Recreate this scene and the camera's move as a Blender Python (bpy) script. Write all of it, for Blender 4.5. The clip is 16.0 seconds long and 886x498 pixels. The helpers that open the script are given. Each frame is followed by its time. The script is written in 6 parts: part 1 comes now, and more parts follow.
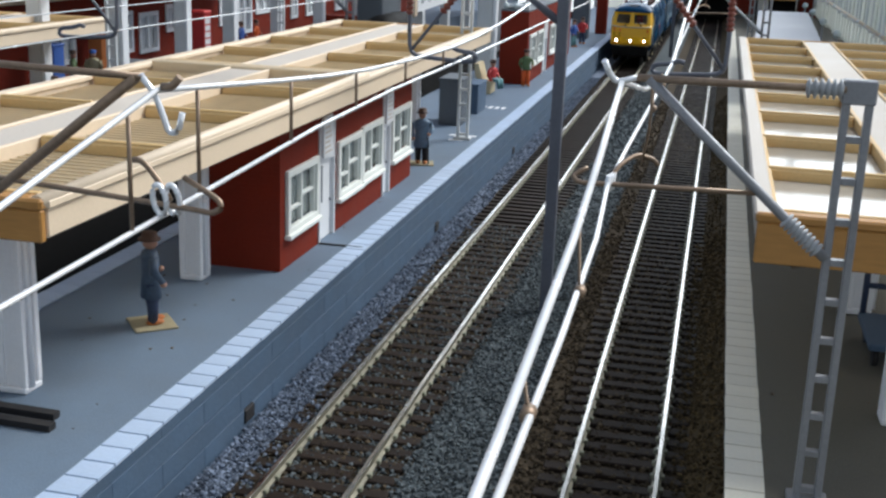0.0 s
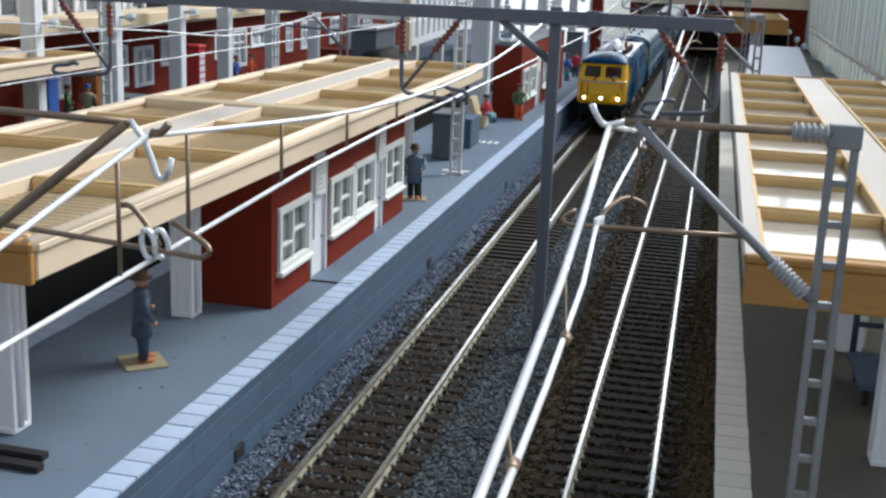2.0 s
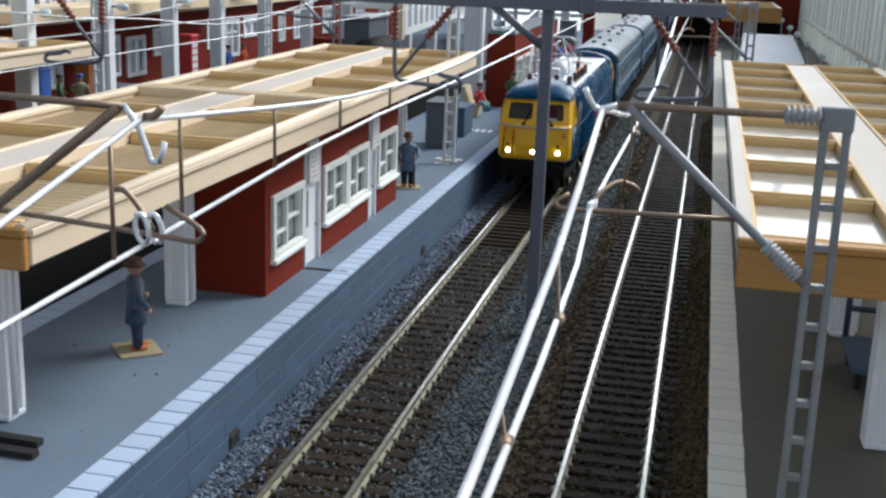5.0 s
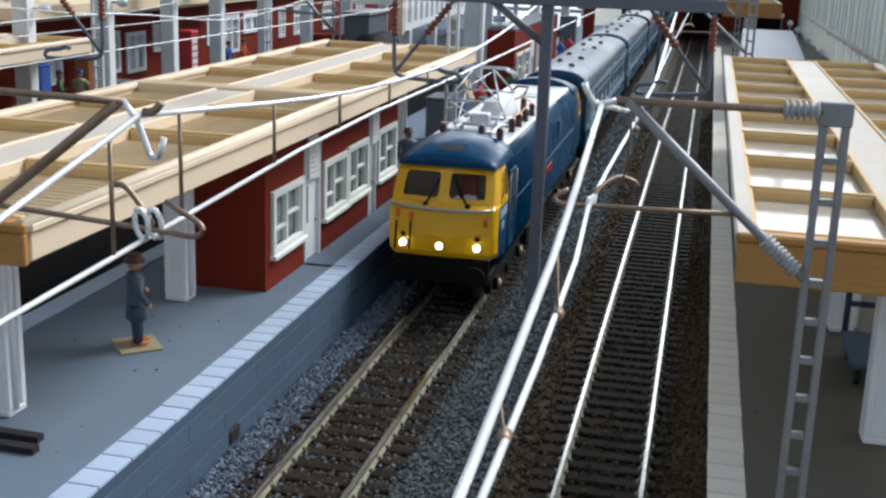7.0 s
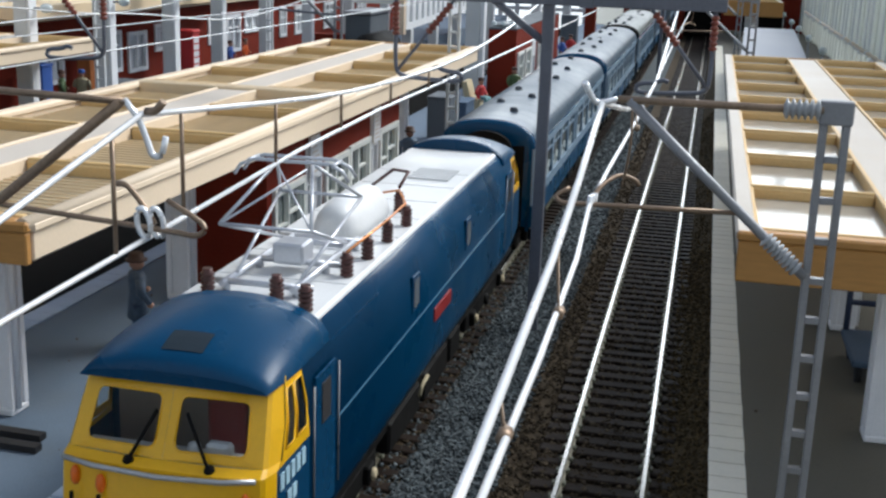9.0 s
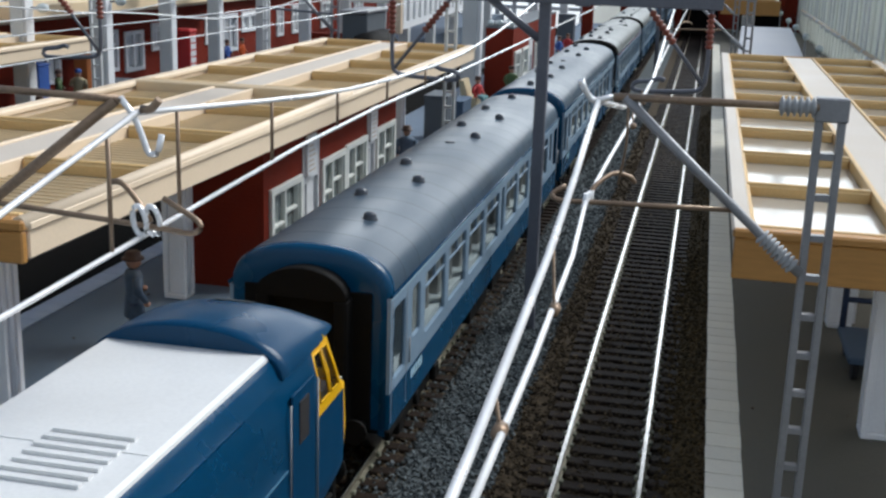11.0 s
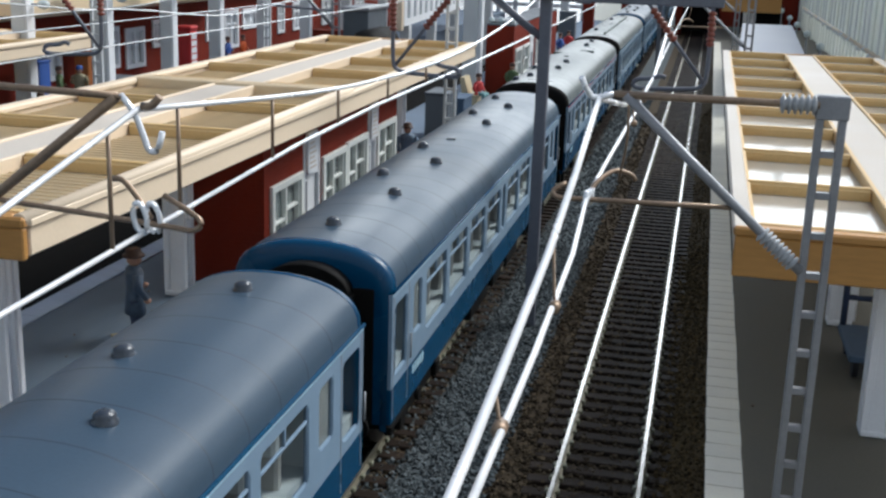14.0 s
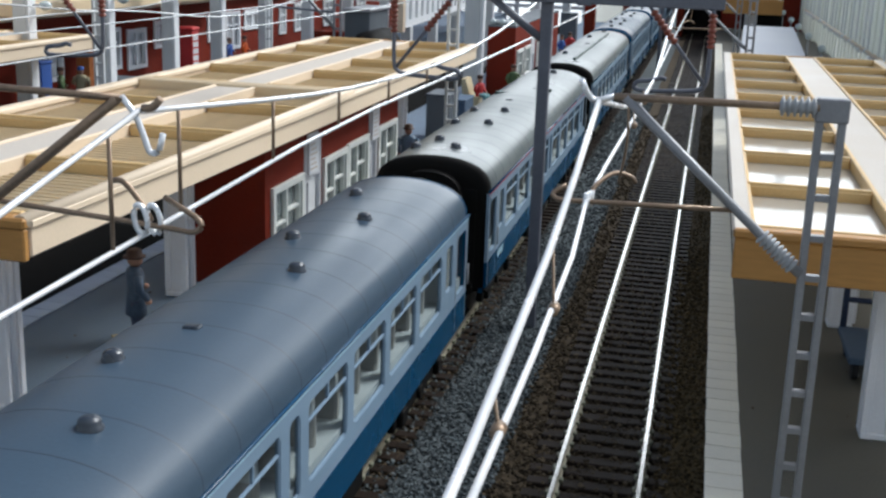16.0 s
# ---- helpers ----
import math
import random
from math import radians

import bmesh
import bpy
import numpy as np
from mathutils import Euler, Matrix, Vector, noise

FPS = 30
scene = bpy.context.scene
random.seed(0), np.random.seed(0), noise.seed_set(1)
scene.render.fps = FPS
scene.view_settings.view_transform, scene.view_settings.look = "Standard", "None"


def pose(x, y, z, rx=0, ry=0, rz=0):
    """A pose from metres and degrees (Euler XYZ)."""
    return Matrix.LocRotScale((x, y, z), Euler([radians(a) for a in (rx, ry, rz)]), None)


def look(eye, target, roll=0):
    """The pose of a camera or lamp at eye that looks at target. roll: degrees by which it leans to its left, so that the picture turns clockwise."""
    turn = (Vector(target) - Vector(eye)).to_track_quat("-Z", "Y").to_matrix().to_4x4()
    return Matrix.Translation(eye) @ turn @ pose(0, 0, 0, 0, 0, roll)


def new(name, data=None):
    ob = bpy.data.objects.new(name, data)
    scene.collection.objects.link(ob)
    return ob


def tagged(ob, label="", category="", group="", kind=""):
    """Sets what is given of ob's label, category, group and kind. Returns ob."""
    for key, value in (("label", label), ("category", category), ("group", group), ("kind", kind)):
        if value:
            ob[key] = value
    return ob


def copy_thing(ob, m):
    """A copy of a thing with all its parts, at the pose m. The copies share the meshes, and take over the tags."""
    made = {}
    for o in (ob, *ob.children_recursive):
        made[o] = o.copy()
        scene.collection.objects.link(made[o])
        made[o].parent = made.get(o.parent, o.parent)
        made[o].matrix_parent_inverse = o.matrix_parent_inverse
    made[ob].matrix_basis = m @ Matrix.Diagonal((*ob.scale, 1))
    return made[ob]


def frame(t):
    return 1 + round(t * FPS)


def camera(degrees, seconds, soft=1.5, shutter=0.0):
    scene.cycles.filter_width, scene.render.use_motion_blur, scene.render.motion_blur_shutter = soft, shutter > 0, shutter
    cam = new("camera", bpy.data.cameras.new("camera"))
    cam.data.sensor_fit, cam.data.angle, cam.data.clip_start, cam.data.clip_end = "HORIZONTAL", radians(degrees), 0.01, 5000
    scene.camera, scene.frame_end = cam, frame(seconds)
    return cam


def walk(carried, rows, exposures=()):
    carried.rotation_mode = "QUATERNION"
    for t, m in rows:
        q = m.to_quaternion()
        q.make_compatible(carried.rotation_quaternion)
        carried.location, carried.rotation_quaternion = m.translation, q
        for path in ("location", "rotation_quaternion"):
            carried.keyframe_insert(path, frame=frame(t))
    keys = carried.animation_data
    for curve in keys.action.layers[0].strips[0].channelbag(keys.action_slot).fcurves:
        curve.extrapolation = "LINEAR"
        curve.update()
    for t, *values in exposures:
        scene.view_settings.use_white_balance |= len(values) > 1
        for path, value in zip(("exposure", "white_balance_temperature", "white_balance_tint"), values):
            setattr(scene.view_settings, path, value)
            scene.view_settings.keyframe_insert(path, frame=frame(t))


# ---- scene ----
cam = camera(41.77, 16.0, soft=2.5)
ROWS = [
    (0.0, pose(0.00000, 0.00000, 0.10605, 74.436, -2.053, 13.410)),
    (0.5, pose(0.00018, -0.00033, 0.10611, 74.475, -1.976, 13.376)),
    (1.0, pose(0.00024, 0.00009, 0.10673, 74.571, -2.146, 13.404)),
    (1.5, pose(0.00043, -0.00006, 0.10797, 75.295, -2.022, 13.325)),
    (2.0, pose(0.00089, 0.00008, 0.10815, 75.936, -2.169, 13.180)),
    (2.5, pose(0.00078, -0.00002, 0.10752, 75.915, -2.131, 13.044)),
    (3.0, pose(0.00086, -0.00014, 0.10733, 75.798, -2.153, 12.950)),
    (3.5, pose(0.00109, -0.00032, 0.10742, 75.677, -2.152, 12.928)),
    (4.0, pose(0.00109, -0.00037, 0.10724, 75.625, -2.019, 12.840)),
    (6.5, pose(0.00109, -0.00051, 0.10717, 75.317, -2.009, 12.826)),
    (7.0, pose(0.00130, -0.00062, 0.10713, 75.293, -1.960, 12.840)),
    (7.5, pose(0.00150, -0.00079, 0.10712, 75.256, -1.938, 12.776)),
    (8.0, pose(0.00134, -0.00068, 0.10698, 75.236, -1.884, 12.754)),
    (8.5, pose(0.00123, -0.00061, 0.10704, 75.261, -1.877, 12.795)),
    (9.0, pose(0.00145, -0.00098, 0.10718, 75.247, -1.896, 12.908)),
    (11.5, pose(0.00175, -0.00118, 0.10692, 75.211, -1.805, 12.756)),
    (12.0, pose(0.00182, -0.00134, 0.10712, 75.195, -1.830, 12.780)),
    (12.5, pose(0.00196, -0.00143, 0.10735, 75.204, -1.915, 12.744)),
    (13.0, pose(0.00166, -0.00117, 0.10720, 75.241, -1.861, 12.729)),
    (13.5, pose(0.00184, -0.00124, 0.10705, 75.146, -1.933, 12.826)),
    (14.0, pose(0.00179, -0.00111, 0.10698, 75.081, -1.869, 12.826)),
    (14.5, pose(0.00178, -0.00135, 0.10704, 75.053, -1.822, 12.850)),
    (15.0, pose(0.00189, -0.00146, 0.10713, 75.059, -1.879, 12.871)),
    (15.5, pose(0.00191, -0.00131, 0.10714, 75.055, -1.886, 12.904)),
    (16.0, pose(0.00204, -0.00136, 0.10718, 75.136, -1.948, 12.912)),
]
walk(cam, ROWS, exposures=[(0.0, 0.28), (9.0, 0.28), (11.5, 0.11), (12.0, 0.20), (12.5, 0.28), (16.0, 0.28)])

# ---- light ----
world = bpy.data.worlds.new("room_daylight")
scene.world = world
world.use_nodes = True
wn = world.node_tree
sky = wn.nodes.new("ShaderNodeTexSky")
sky.sky_type = "NISHITA"
sky.sun_disc = False
sky.sun_elevation = radians(45)
sky.sun_rotation = radians(45)
sky.air_density = 1.0
sky.dust_density = 2.0
wn.links.new(sky.outputs[0], wn.nodes["Background"].inputs[0])
wn.nodes["Background"].inputs[1].default_value = 0.105

sun = new("sun", bpy.data.lights.new("sun", "SUN"))
sun.data.energy = 2.85
sun.data.angle = radians(28)
sun.data.color = (0.915, 0.972, 1.0)
sun.matrix_world = look((0.80, 0.80, 1.15), (0, 0, 0))
# daylight from the room's window beyond the far end of the layout
win = bpy.data.lights.new("window_daylight", "AREA")
win.shape, win.size, win.size_y, win.energy, win.color = "RECTANGLE", 2.0, 1.0, 15.0, (0.93, 0.98, 1.0)
window_lamp = new("window_daylight", win)
window_lamp.matrix_world = look((-0.1, 3.66, 1.0), (-0.1, 0, 0.0))

# ---- materials ----
def mat(name, col, rough=0.6, metal=0.0, var=0.12, scale=150.0, fine=1600.0, bump=0.0, rand=0.0, dirt=None, dirt_amt=0.0, coat=0.0, spec=0.5, stretch=None):
    """Painted or raw model surface: two scales of mottling, fine relief, optional dirt and piece-to-piece variation."""
    m = bpy.data.materials.new(name)
    m.use_nodes = True
    n, l = m.node_tree.nodes, m.node_tree.links
    b = n["Principled BSDF"]
    tc = n.new("ShaderNodeTexCoord")
    src = tc.outputs["Object"]
    if stretch:
        mp = n.new("ShaderNodeMapping")
        mp.inputs["Scale"].default_value = stretch
        l.new(src, mp.inputs["Vector"])
        src = mp.outputs["Vector"]
    def noise_node(s, d):
        q = n.new("ShaderNodeTexNoise")
        q.inputs["Scale"].default_value = s
        q.inputs["Detail"].default_value = d
        l.new(src, q.inputs["Vector"])
        return q
    big, small = noise_node(scale, 4), noise_node(fine, 3)
    add = n.new("ShaderNodeMath"); add.operation = "ADD"
    l.new(big.outputs[0], add.inputs[0]); l.new(small.outputs[0], add.inputs[1])
    mr = n.new("ShaderNodeMapRange")
    mr.inputs[1].default_value, mr.inputs[2].default_value = 0.65, 1.35
    mr.inputs[3].default_value, mr.inputs[4].default_value = 1 - var, 1 + var
    l.new(add.outputs[0], mr.inputs[0])
    val = mr.outputs[0]
    if rand:
        oi = n.new("ShaderNodeObjectInfo")
        r2 = n.new("ShaderNodeMapRange")
        r2.inputs[3].default_value, r2.inputs[4].default_value = 1 - rand, 1 + rand
        l.new(oi.outputs["Random"], r2.inputs[0])
        mu = n.new("ShaderNodeMath"); mu.operation = "MULTIPLY"
        l.new(val, mu.inputs[0]); l.new(r2.outputs[0], mu.inputs[1])
        val = mu.outputs[0]
    hsv = n.new("ShaderNodeHueSaturation")
    hsv.inputs["Color"].default_value = (*col, 1)
    l.new(val, hsv.inputs["Value"])
    out = hsv.outputs[0]
    if dirt:
        dn = noise_node(scale * 0.5, 6)
        dr = n.new("ShaderNodeMapRange")
        dr.inputs[1].default_value, dr.inputs[2].default_value = 0.45, 0.75
        dr.inputs[3].default_value, dr.inputs[4].default_value = 0, dirt_amt
        l.new(dn.outputs[0], dr.inputs[0])
        mx = n.new("ShaderNodeMixRGB")
        mx.inputs[2].default_value = (*dirt, 1)
        l.new(dr.outputs[0], mx.inputs[0]); l.new(out, mx.inputs[1])
        out = mx.outputs[0]
    l.new(out, b.inputs["Base Color"])
    rr = n.new("ShaderNodeMapRange")
    rr.inputs[1].default_value, rr.inputs[2].default_value = 0.3, 0.7
    rr.inputs[3].default_value, rr.inputs[4].default_value = max(0.03, rough - 0.08), min(1, rough + 0.08)
    l.new(big.outputs[0], rr.inputs[0]); l.new(rr.outputs[0], b.inputs["Roughness"])
    b.inputs["Metallic"].default_value = metal
    b.inputs["Specular IOR Level"].default_value = spec
    if coat:
        b.inputs["Coat Weight"].default_value = coat
        b.inputs["Coat Roughness"].default_value = 0.15
    if bump:
        bp = n.new("ShaderNodeBump")
        bp.inputs["Strength"].default_value = bump
        bp.inputs["Distance"].default_value = 0.0003
        l.new(small.outputs[0], bp.inputs["Height"]); l.new(bp.outputs[0], b.inputs["Normal"])
    return m

def glow(name, col, strength):
    m = bpy.data.materials.new(name)
    m.use_nodes = True
    b = m.node_tree.nodes["Principled BSDF"]
    b.inputs["Base Color"].default_value = (*col, 1)
    b.inputs["Emission Color"].default_value = (*col, 1)
    b.inputs["Emission Strength"].default_value = strength
    return m

def glazing(name, tint, clear, rough=0.08):
    """Clear plastic sheet: partly see-through, partly glossy."""
    m = bpy.data.materials.new(name)
    m.use_nodes = True
    n, l = m.node_tree.nodes, m.node_tree.links
    b = n["Principled BSDF"]
    b.inputs["Base Color"].default_value = (*tint, 1)
    b.inputs["Roughness"].default_value = rough
    tr = n.new("ShaderNodeBsdfTransparent")
    tr.inputs[0].default_value = (0.9, 0.93, 0.93, 1)
    mix = n.new("ShaderNodeMixShader")
    mix.inputs[0].default_value = 1 - clear
    l.new(tr.outputs[0], mix.inputs[1]); l.new(b.outputs[0], mix.inputs[2])
    l.new(mix.outputs[0], n["Material Output"].inputs[0])
    return m

M_PLAT = mat("grey_platform_paint", (0.122, 0.170, 0.232), 0.8, var=0.14, fine=2500, bump=0.25, dirt=(0.11, 0.135, 0.165), dirt_amt=0.45)
M_PLAT_R = mat("warm_grey_platform_paint", (0.100, 0.090, 0.066), 0.8, var=0.2, fine=2500, bump=0.3, dirt=(0.085, 0.08, 0.07), dirt_amt=0.25)
M_SLAB = mat("white_edge_slab", (0.40, 0.50, 0.65), 0.65, var=0.05, rand=0.05, bump=0.15, dirt=(0.5, 0.5, 0.5), dirt_amt=0.2)
M_SLAB_R = mat("ivory_edge_slab", (0.76, 0.71, 0.58), 0.65, var=0.05, rand=0.04, bump=0.15, dirt=(0.45, 0.43, 0.38), dirt_amt=0.25)
M_BLOCK = mat("blue_grey_block_wall", (0.062, 0.105, 0.165), 0.75, var=0.14, rand=0.08, bump=0.3, dirt=(0.06, 0.07, 0.08), dirt_amt=0.3)
M_JOINT = mat("pale_joint", (0.15, 0.22, 0.31), 0.9)
M_BAL_L = mat("blue_grey_ballast", (0.125, 0.15, 0.195), 0.9, spec=0.15, var=0.45, scale=500, fine=3000)
M_BAL_C = mat("grey_ballast", (0.082, 0.095, 0.100), 0.9, spec=0.15, var=0.5, scale=500, fine=3000)
M_BAL_D = mat("dark_brown_ballast", (0.060, 0.045, 0.029), 0.9, spec=0.12, var=0.5, scale=500, fine=3000)
M_SHOE2 = mat("brown_scatter_crumb", (0.11, 0.075, 0.045), 0.9)
M_GROUND = mat("dark_baseboard_scatter", (0.014, 0.013, 0.012), 0.95, spec=0.1, var=0.4, scale=300, fine=1500, bump=0.6)
M_SLEEPER = mat("dark_brown_sleeper", (0.021, 0.0145, 0.011), 0.6, spec=0.09, var=0.3, rand=0.3, bump=0.2, stretch=(0.3, 1, 1))
M_RAILTOP = mat("polished_rail_head", (0.58, 0.58, 0.56), 0.2, metal=1.0, var=0.06)
M_RAILSIDE = mat("tarnished_rail_side", (0.27, 0.25, 0.19), 0.45, metal=0.7, var=0.2, scale=200)
M_CHAIR = mat("olive_rail_chair", (0.24, 0.24, 0.17), 0.6, var=0.3, scale=400)
M_CREAM = mat("cream_timber", (0.72, 0.565, 0.37), 0.5, var=0.06, scale=60, bump=0.08, stretch=(1, 0.15, 1))
M_CREAM_PALE = mat("pale_cream_timber", (0.79, 0.635, 0.46), 0.5, var=0.05, scale=60, bump=0.08)
M_OCHRE = mat("ochre_timber", (0.66, 0.44, 0.19), 0.5, var=0.08, scale=60, bump=0.08)
M_ENDWOOD = mat("orange_brown_timber", (0.46, 0.225, 0.06), 0.5, var=0.14, scale=60, bump=0.1, stretch=(0.15, 1, 1))
M_STRIP = mat("grey_beige_roof_strip", (0.60, 0.53, 0.45), 0.55, var=0.08, scale=50)
M_STRIP_R = mat("pale_beige_roof_strip", (0.50, 0.44, 0.37), 0.45, var=0.07, scale=50)
M_GLAZE_L = mat("smoky_ribbed_glazing", (0.70, 0.61, 0.47), 0.12, var=0.22, scale=40, fine=220, coat=0.6, stretch=(1.5, 0.25, 1))
M_GLAZE_R = mat("milky_glazing", (0.66, 0.62, 0.55), 0.10, var=0.2, scale=25, fine=120, coat=0.8)
M_WHITE = mat("white_paint", (0.78, 0.79, 0.80), 0.45, var=0.04, dirt=(0.5, 0.5, 0.5), dirt_amt=0.15)
M_COLUMN = mat("white_column_paint", (0.86, 0.86, 0.88), 0.4, var=0.04, dirt=(0.5, 0.49, 0.47), dirt_amt=0.2)
M_IVORY = mat("ivory_window_plastic", (0.80, 0.82, 0.77), 0.45, var=0.05)
M_RED = mat("oxide_red_brick_sheet", (0.185, 0.022, 0.010), 0.75, var=0.12, scale=120, fine=1200, bump=0.4, spec=0.15)
def brick_bump(m, row):
    """Fine brick courses pressed into a wall sheet."""
    n, l = m.node_tree.nodes, m.node_tree.links
    tc = [q for q in n if q.bl_idname == "ShaderNodeTexCoord"][0]
    sp = n.new("ShaderNodeSeparateXYZ"); l.new(tc.outputs["Object"], sp.inputs[0])
    ad = n.new("ShaderNodeMath"); l.new(sp.outputs[0], ad.inputs[0]); l.new(sp.outputs[1], ad.inputs[1])
    cb = n.new("ShaderNodeCombineXYZ"); l.new(ad.outputs[0], cb.inputs[0]); l.new(sp.outputs[2], cb.inputs[1])
    br = n.new("ShaderNodeTexBrick")
    br.inputs["Scale"].default_value = 1.0
    br.inputs["Brick Width"].default_value, br.inputs["Row Height"].default_value, br.inputs["Mortar Size"].default_value = row * 3, row, row * 0.12
    br.inputs["Color1"].default_value = br.inputs["Color2"].default_value = (1, 1, 1, 1)
    br.inputs["Mortar"].default_value = (0, 0, 0, 1)
    l.new(cb.outputs[0], br.inputs["Vector"])
    bp = n.new("ShaderNodeBump"); bp.inputs["Strength"].default_value = 0.6; bp.inputs["Distance"].default_value = 0.0002
    l.new(br.outputs["Color"], bp.inputs["Height"])
    old = [q for q in n if q.bl_idname == "ShaderNodeBump" and q != bp]
    if old:
        l.new(old[0].outputs[0], bp.inputs["Normal"])
    l.new(bp.outputs[0], n["Principled BSDF"].inputs["Normal"])

brick_bump(M_RED, 0.00125)
M_DARK = mat("black_interior", (0.012, 0.011, 0.012), 0.8)
M_CABIN = mat("brown_cab_interior", (0.30, 0.25, 0.21), 0.8)
M_INNER = mat("grey_interior", (0.68, 0.70, 0.71), 0.8)
M_STEEL = mat("grey_mast_paint", (0.28, 0.285, 0.30), 0.4, metal=0.3, var=0.12)
M_STEEL_D = mat("blue_grey_gantry_paint", (0.115, 0.125, 0.155), 0.4, var=0.15, spec=0.5)
M_ROD = mat("weathered_brass_rod", (0.27, 0.19, 0.13), 0.4, metal=0.5, var=0.25, scale=300)
M_WIRE = mat("bright_nickel_wire", (0.93, 0.94, 0.95), 0.22, metal=0.35, var=0.04)
M_INSUL = mat("grey_insulator", (0.40, 0.41, 0.42), 0.35, var=0.1)
M_INSUL_R = mat("brown_red_insulator", (0.20, 0.045, 0.025), 0.35, var=0.2)
M_BROWN = mat("dark_brown_insulator", (0.07, 0.022, 0.017), 0.3, var=0.2)
M_BLUE = mat("rail_blue_paint", (0.0005, 0.050, 0.118), 0.26, var=0.06, scale=40, spec=0.28)
M_LOCOBLUE = mat("rail_blue_body_paint", (0.0, 0.043, 0.106), 0.30, var=0.1, scale=60, bump=0.04, spec=0.22)
M_LINEBLUE = mat("pale_blue_body_line", (0.06, 0.17, 0.27), 0.4)
M_DARKBLUE = mat("dark_blue_grille", (0.004, 0.014, 0.022), 0.55)
M_CABGREY = mat("pale_grey_cab_lining", (0.66, 0.66, 0.68), 0.7, var=0.1)
M_CABRED = mat("dull_red_cab_seat", (0.24, 0.025, 0.02), 0.7, var=0.15)
M_YELLOW = mat("warning_yellow_paint", (0.80, 0.43, 0.004), 0.36, var=0.05, scale=60, coat=0.2)
M_LOCOROOF = mat("pale_grey_roof_paint", (0.70, 0.71, 0.71), 0.4, var=0.06, dirt=(0.45, 0.44, 0.42), dirt_amt=0.25)
M_PANTO = mat("silver_pantograph", (0.58, 0.60, 0.64), 0.35, metal=0.5, var=0.08)
M_BLACK = mat("black_underframe", (0.006, 0.0055, 0.005), 0.7, spec=0.12, var=0.3)
M_WHEEL = mat("dark_wheel_steel", (0.08, 0.075, 0.07), 0.45, metal=0.6)
M_COACH_GREY = mat("pale_blue_grey_band", (0.205, 0.30, 0.40), 0.4, var=0.04, coat=0.2)
M_ROOF_GREY = mat("slate_grey_coach_roof", (0.044, 0.074, 0.108), 0.36, var=0.08, scale=30, bump=0.05, spec=0.45)
M_ROOF_GREEN = mat("green_grey_buffet_roof", (0.13, 0.15, 0.15), 0.34, var=0.1, scale=30, bump=0.05)
M_RIB = mat("dark_roof_seam", (0.026, 0.042, 0.062), 0.45)
M_VENT = mat("gunmetal_roof_vent", (0.035, 0.045, 0.06), 0.3, spec=0.6)
M_BOTTLE = mat("dark_green_roof_fitting", (0.02, 0.05, 0.04), 0.35)
M_PALEROOF = mat("pale_blue_grey_roof_sheet", (0.40, 0.42, 0.46), 0.6, var=0.06, scale=20)
M_POST = mat("pale_grey_post_paint", (0.60, 0.62, 0.62), 0.5, var=0.06, dirt=(0.4, 0.4, 0.38), dirt_amt=0.25)
M_PALELINE = mat("pale_blue_lining", (0.40, 0.60, 0.70), 0.4)
M_GLASS = glazing("coach_glass", (0.03, 0.035, 0.04), 0.88)
M_CABGLASS = glazing("cab_glass", (0.05, 0.055, 0.06), 0.86)
M_WINGLASS = glazing("window_glazing", (0.38, 0.42, 0.41), 0.55)
M_SEAT = mat("taupe_seat_moulding", (0.46, 0.43, 0.41), 0.6, var=0.15)
M_SCATTER = mat("brown_scatter_ballast", (0.078, 0.054, 0.026), 0.9, spec=0.12, var=0.6, scale=500, fine=3000)
M_ORANGE = mat("orange_lamp_lens", (0.75, 0.14, 0.01), 0.3)
M_COPPER = mat("copper_busbar", (0.75, 0.30, 0.10), 0.35, metal=0.5)
M_PLATE = mat("red_nameplate", (0.27, 0.022, 0.022), 0.4)
M_HANDRAIL = mat("grey_handrail", (0.42, 0.42, 0.42), 0.35, metal=0.5)
M_SKYGLOW = glow("daylight_beyond", (0.92, 0.97, 1.0), 0.7)
M_LAMP = glow("headlamp_glow", (1.0, 0.98, 0.94), 6.0)
M_BOXGREY = mat("slate_grey_box", (0.09, 0.105, 0.12), 0.6, var=0.1)
M_STONE = mat("buff_stone", (0.52, 0.43, 0.27), 0.7, var=0.1)
M_SKIN = mat("painted_flesh", (0.45, 0.24, 0.16), 0.6)
M_NAVY = mat("navy_figure_paint", (0.03, 0.045, 0.09), 0.6, var=0.2, scale=400)
M_COAT = mat("blue_grey_coat_paint", (0.06, 0.09, 0.135), 0.6, var=0.3, scale=400)
M_COAT_PALE = mat("pale_blue_coat_paint", (0.12, 0.19, 0.27), 0.6, var=0.25, scale=400)
M_HATB = mat("dark_brown_hat_paint", (0.08, 0.04, 0.028), 0.6)
M_SHOE = mat("orange_brown_shoe_paint", (0.42, 0.13, 0.03), 0.6)
M_CARD = mat("buff_card_base", (0.33, 0.28, 0.17), 0.7, var=0.2)
M_FRED = mat("red_figure_paint", (0.5, 0.03, 0.03), 0.6)
M_FORANGE = mat("orange_figure_paint", (0.65, 0.10, 0.01), 0.6)
M_FGREEN = mat("green_figure_paint", (0.08, 0.13, 0.05), 0.6)
M_FTEAL = mat("teal_figure_paint", (0.12, 0.27, 0.28), 0.6)
M_FBLUE = mat("blue_figure_paint", (0.03, 0.09, 0.32), 0.6)
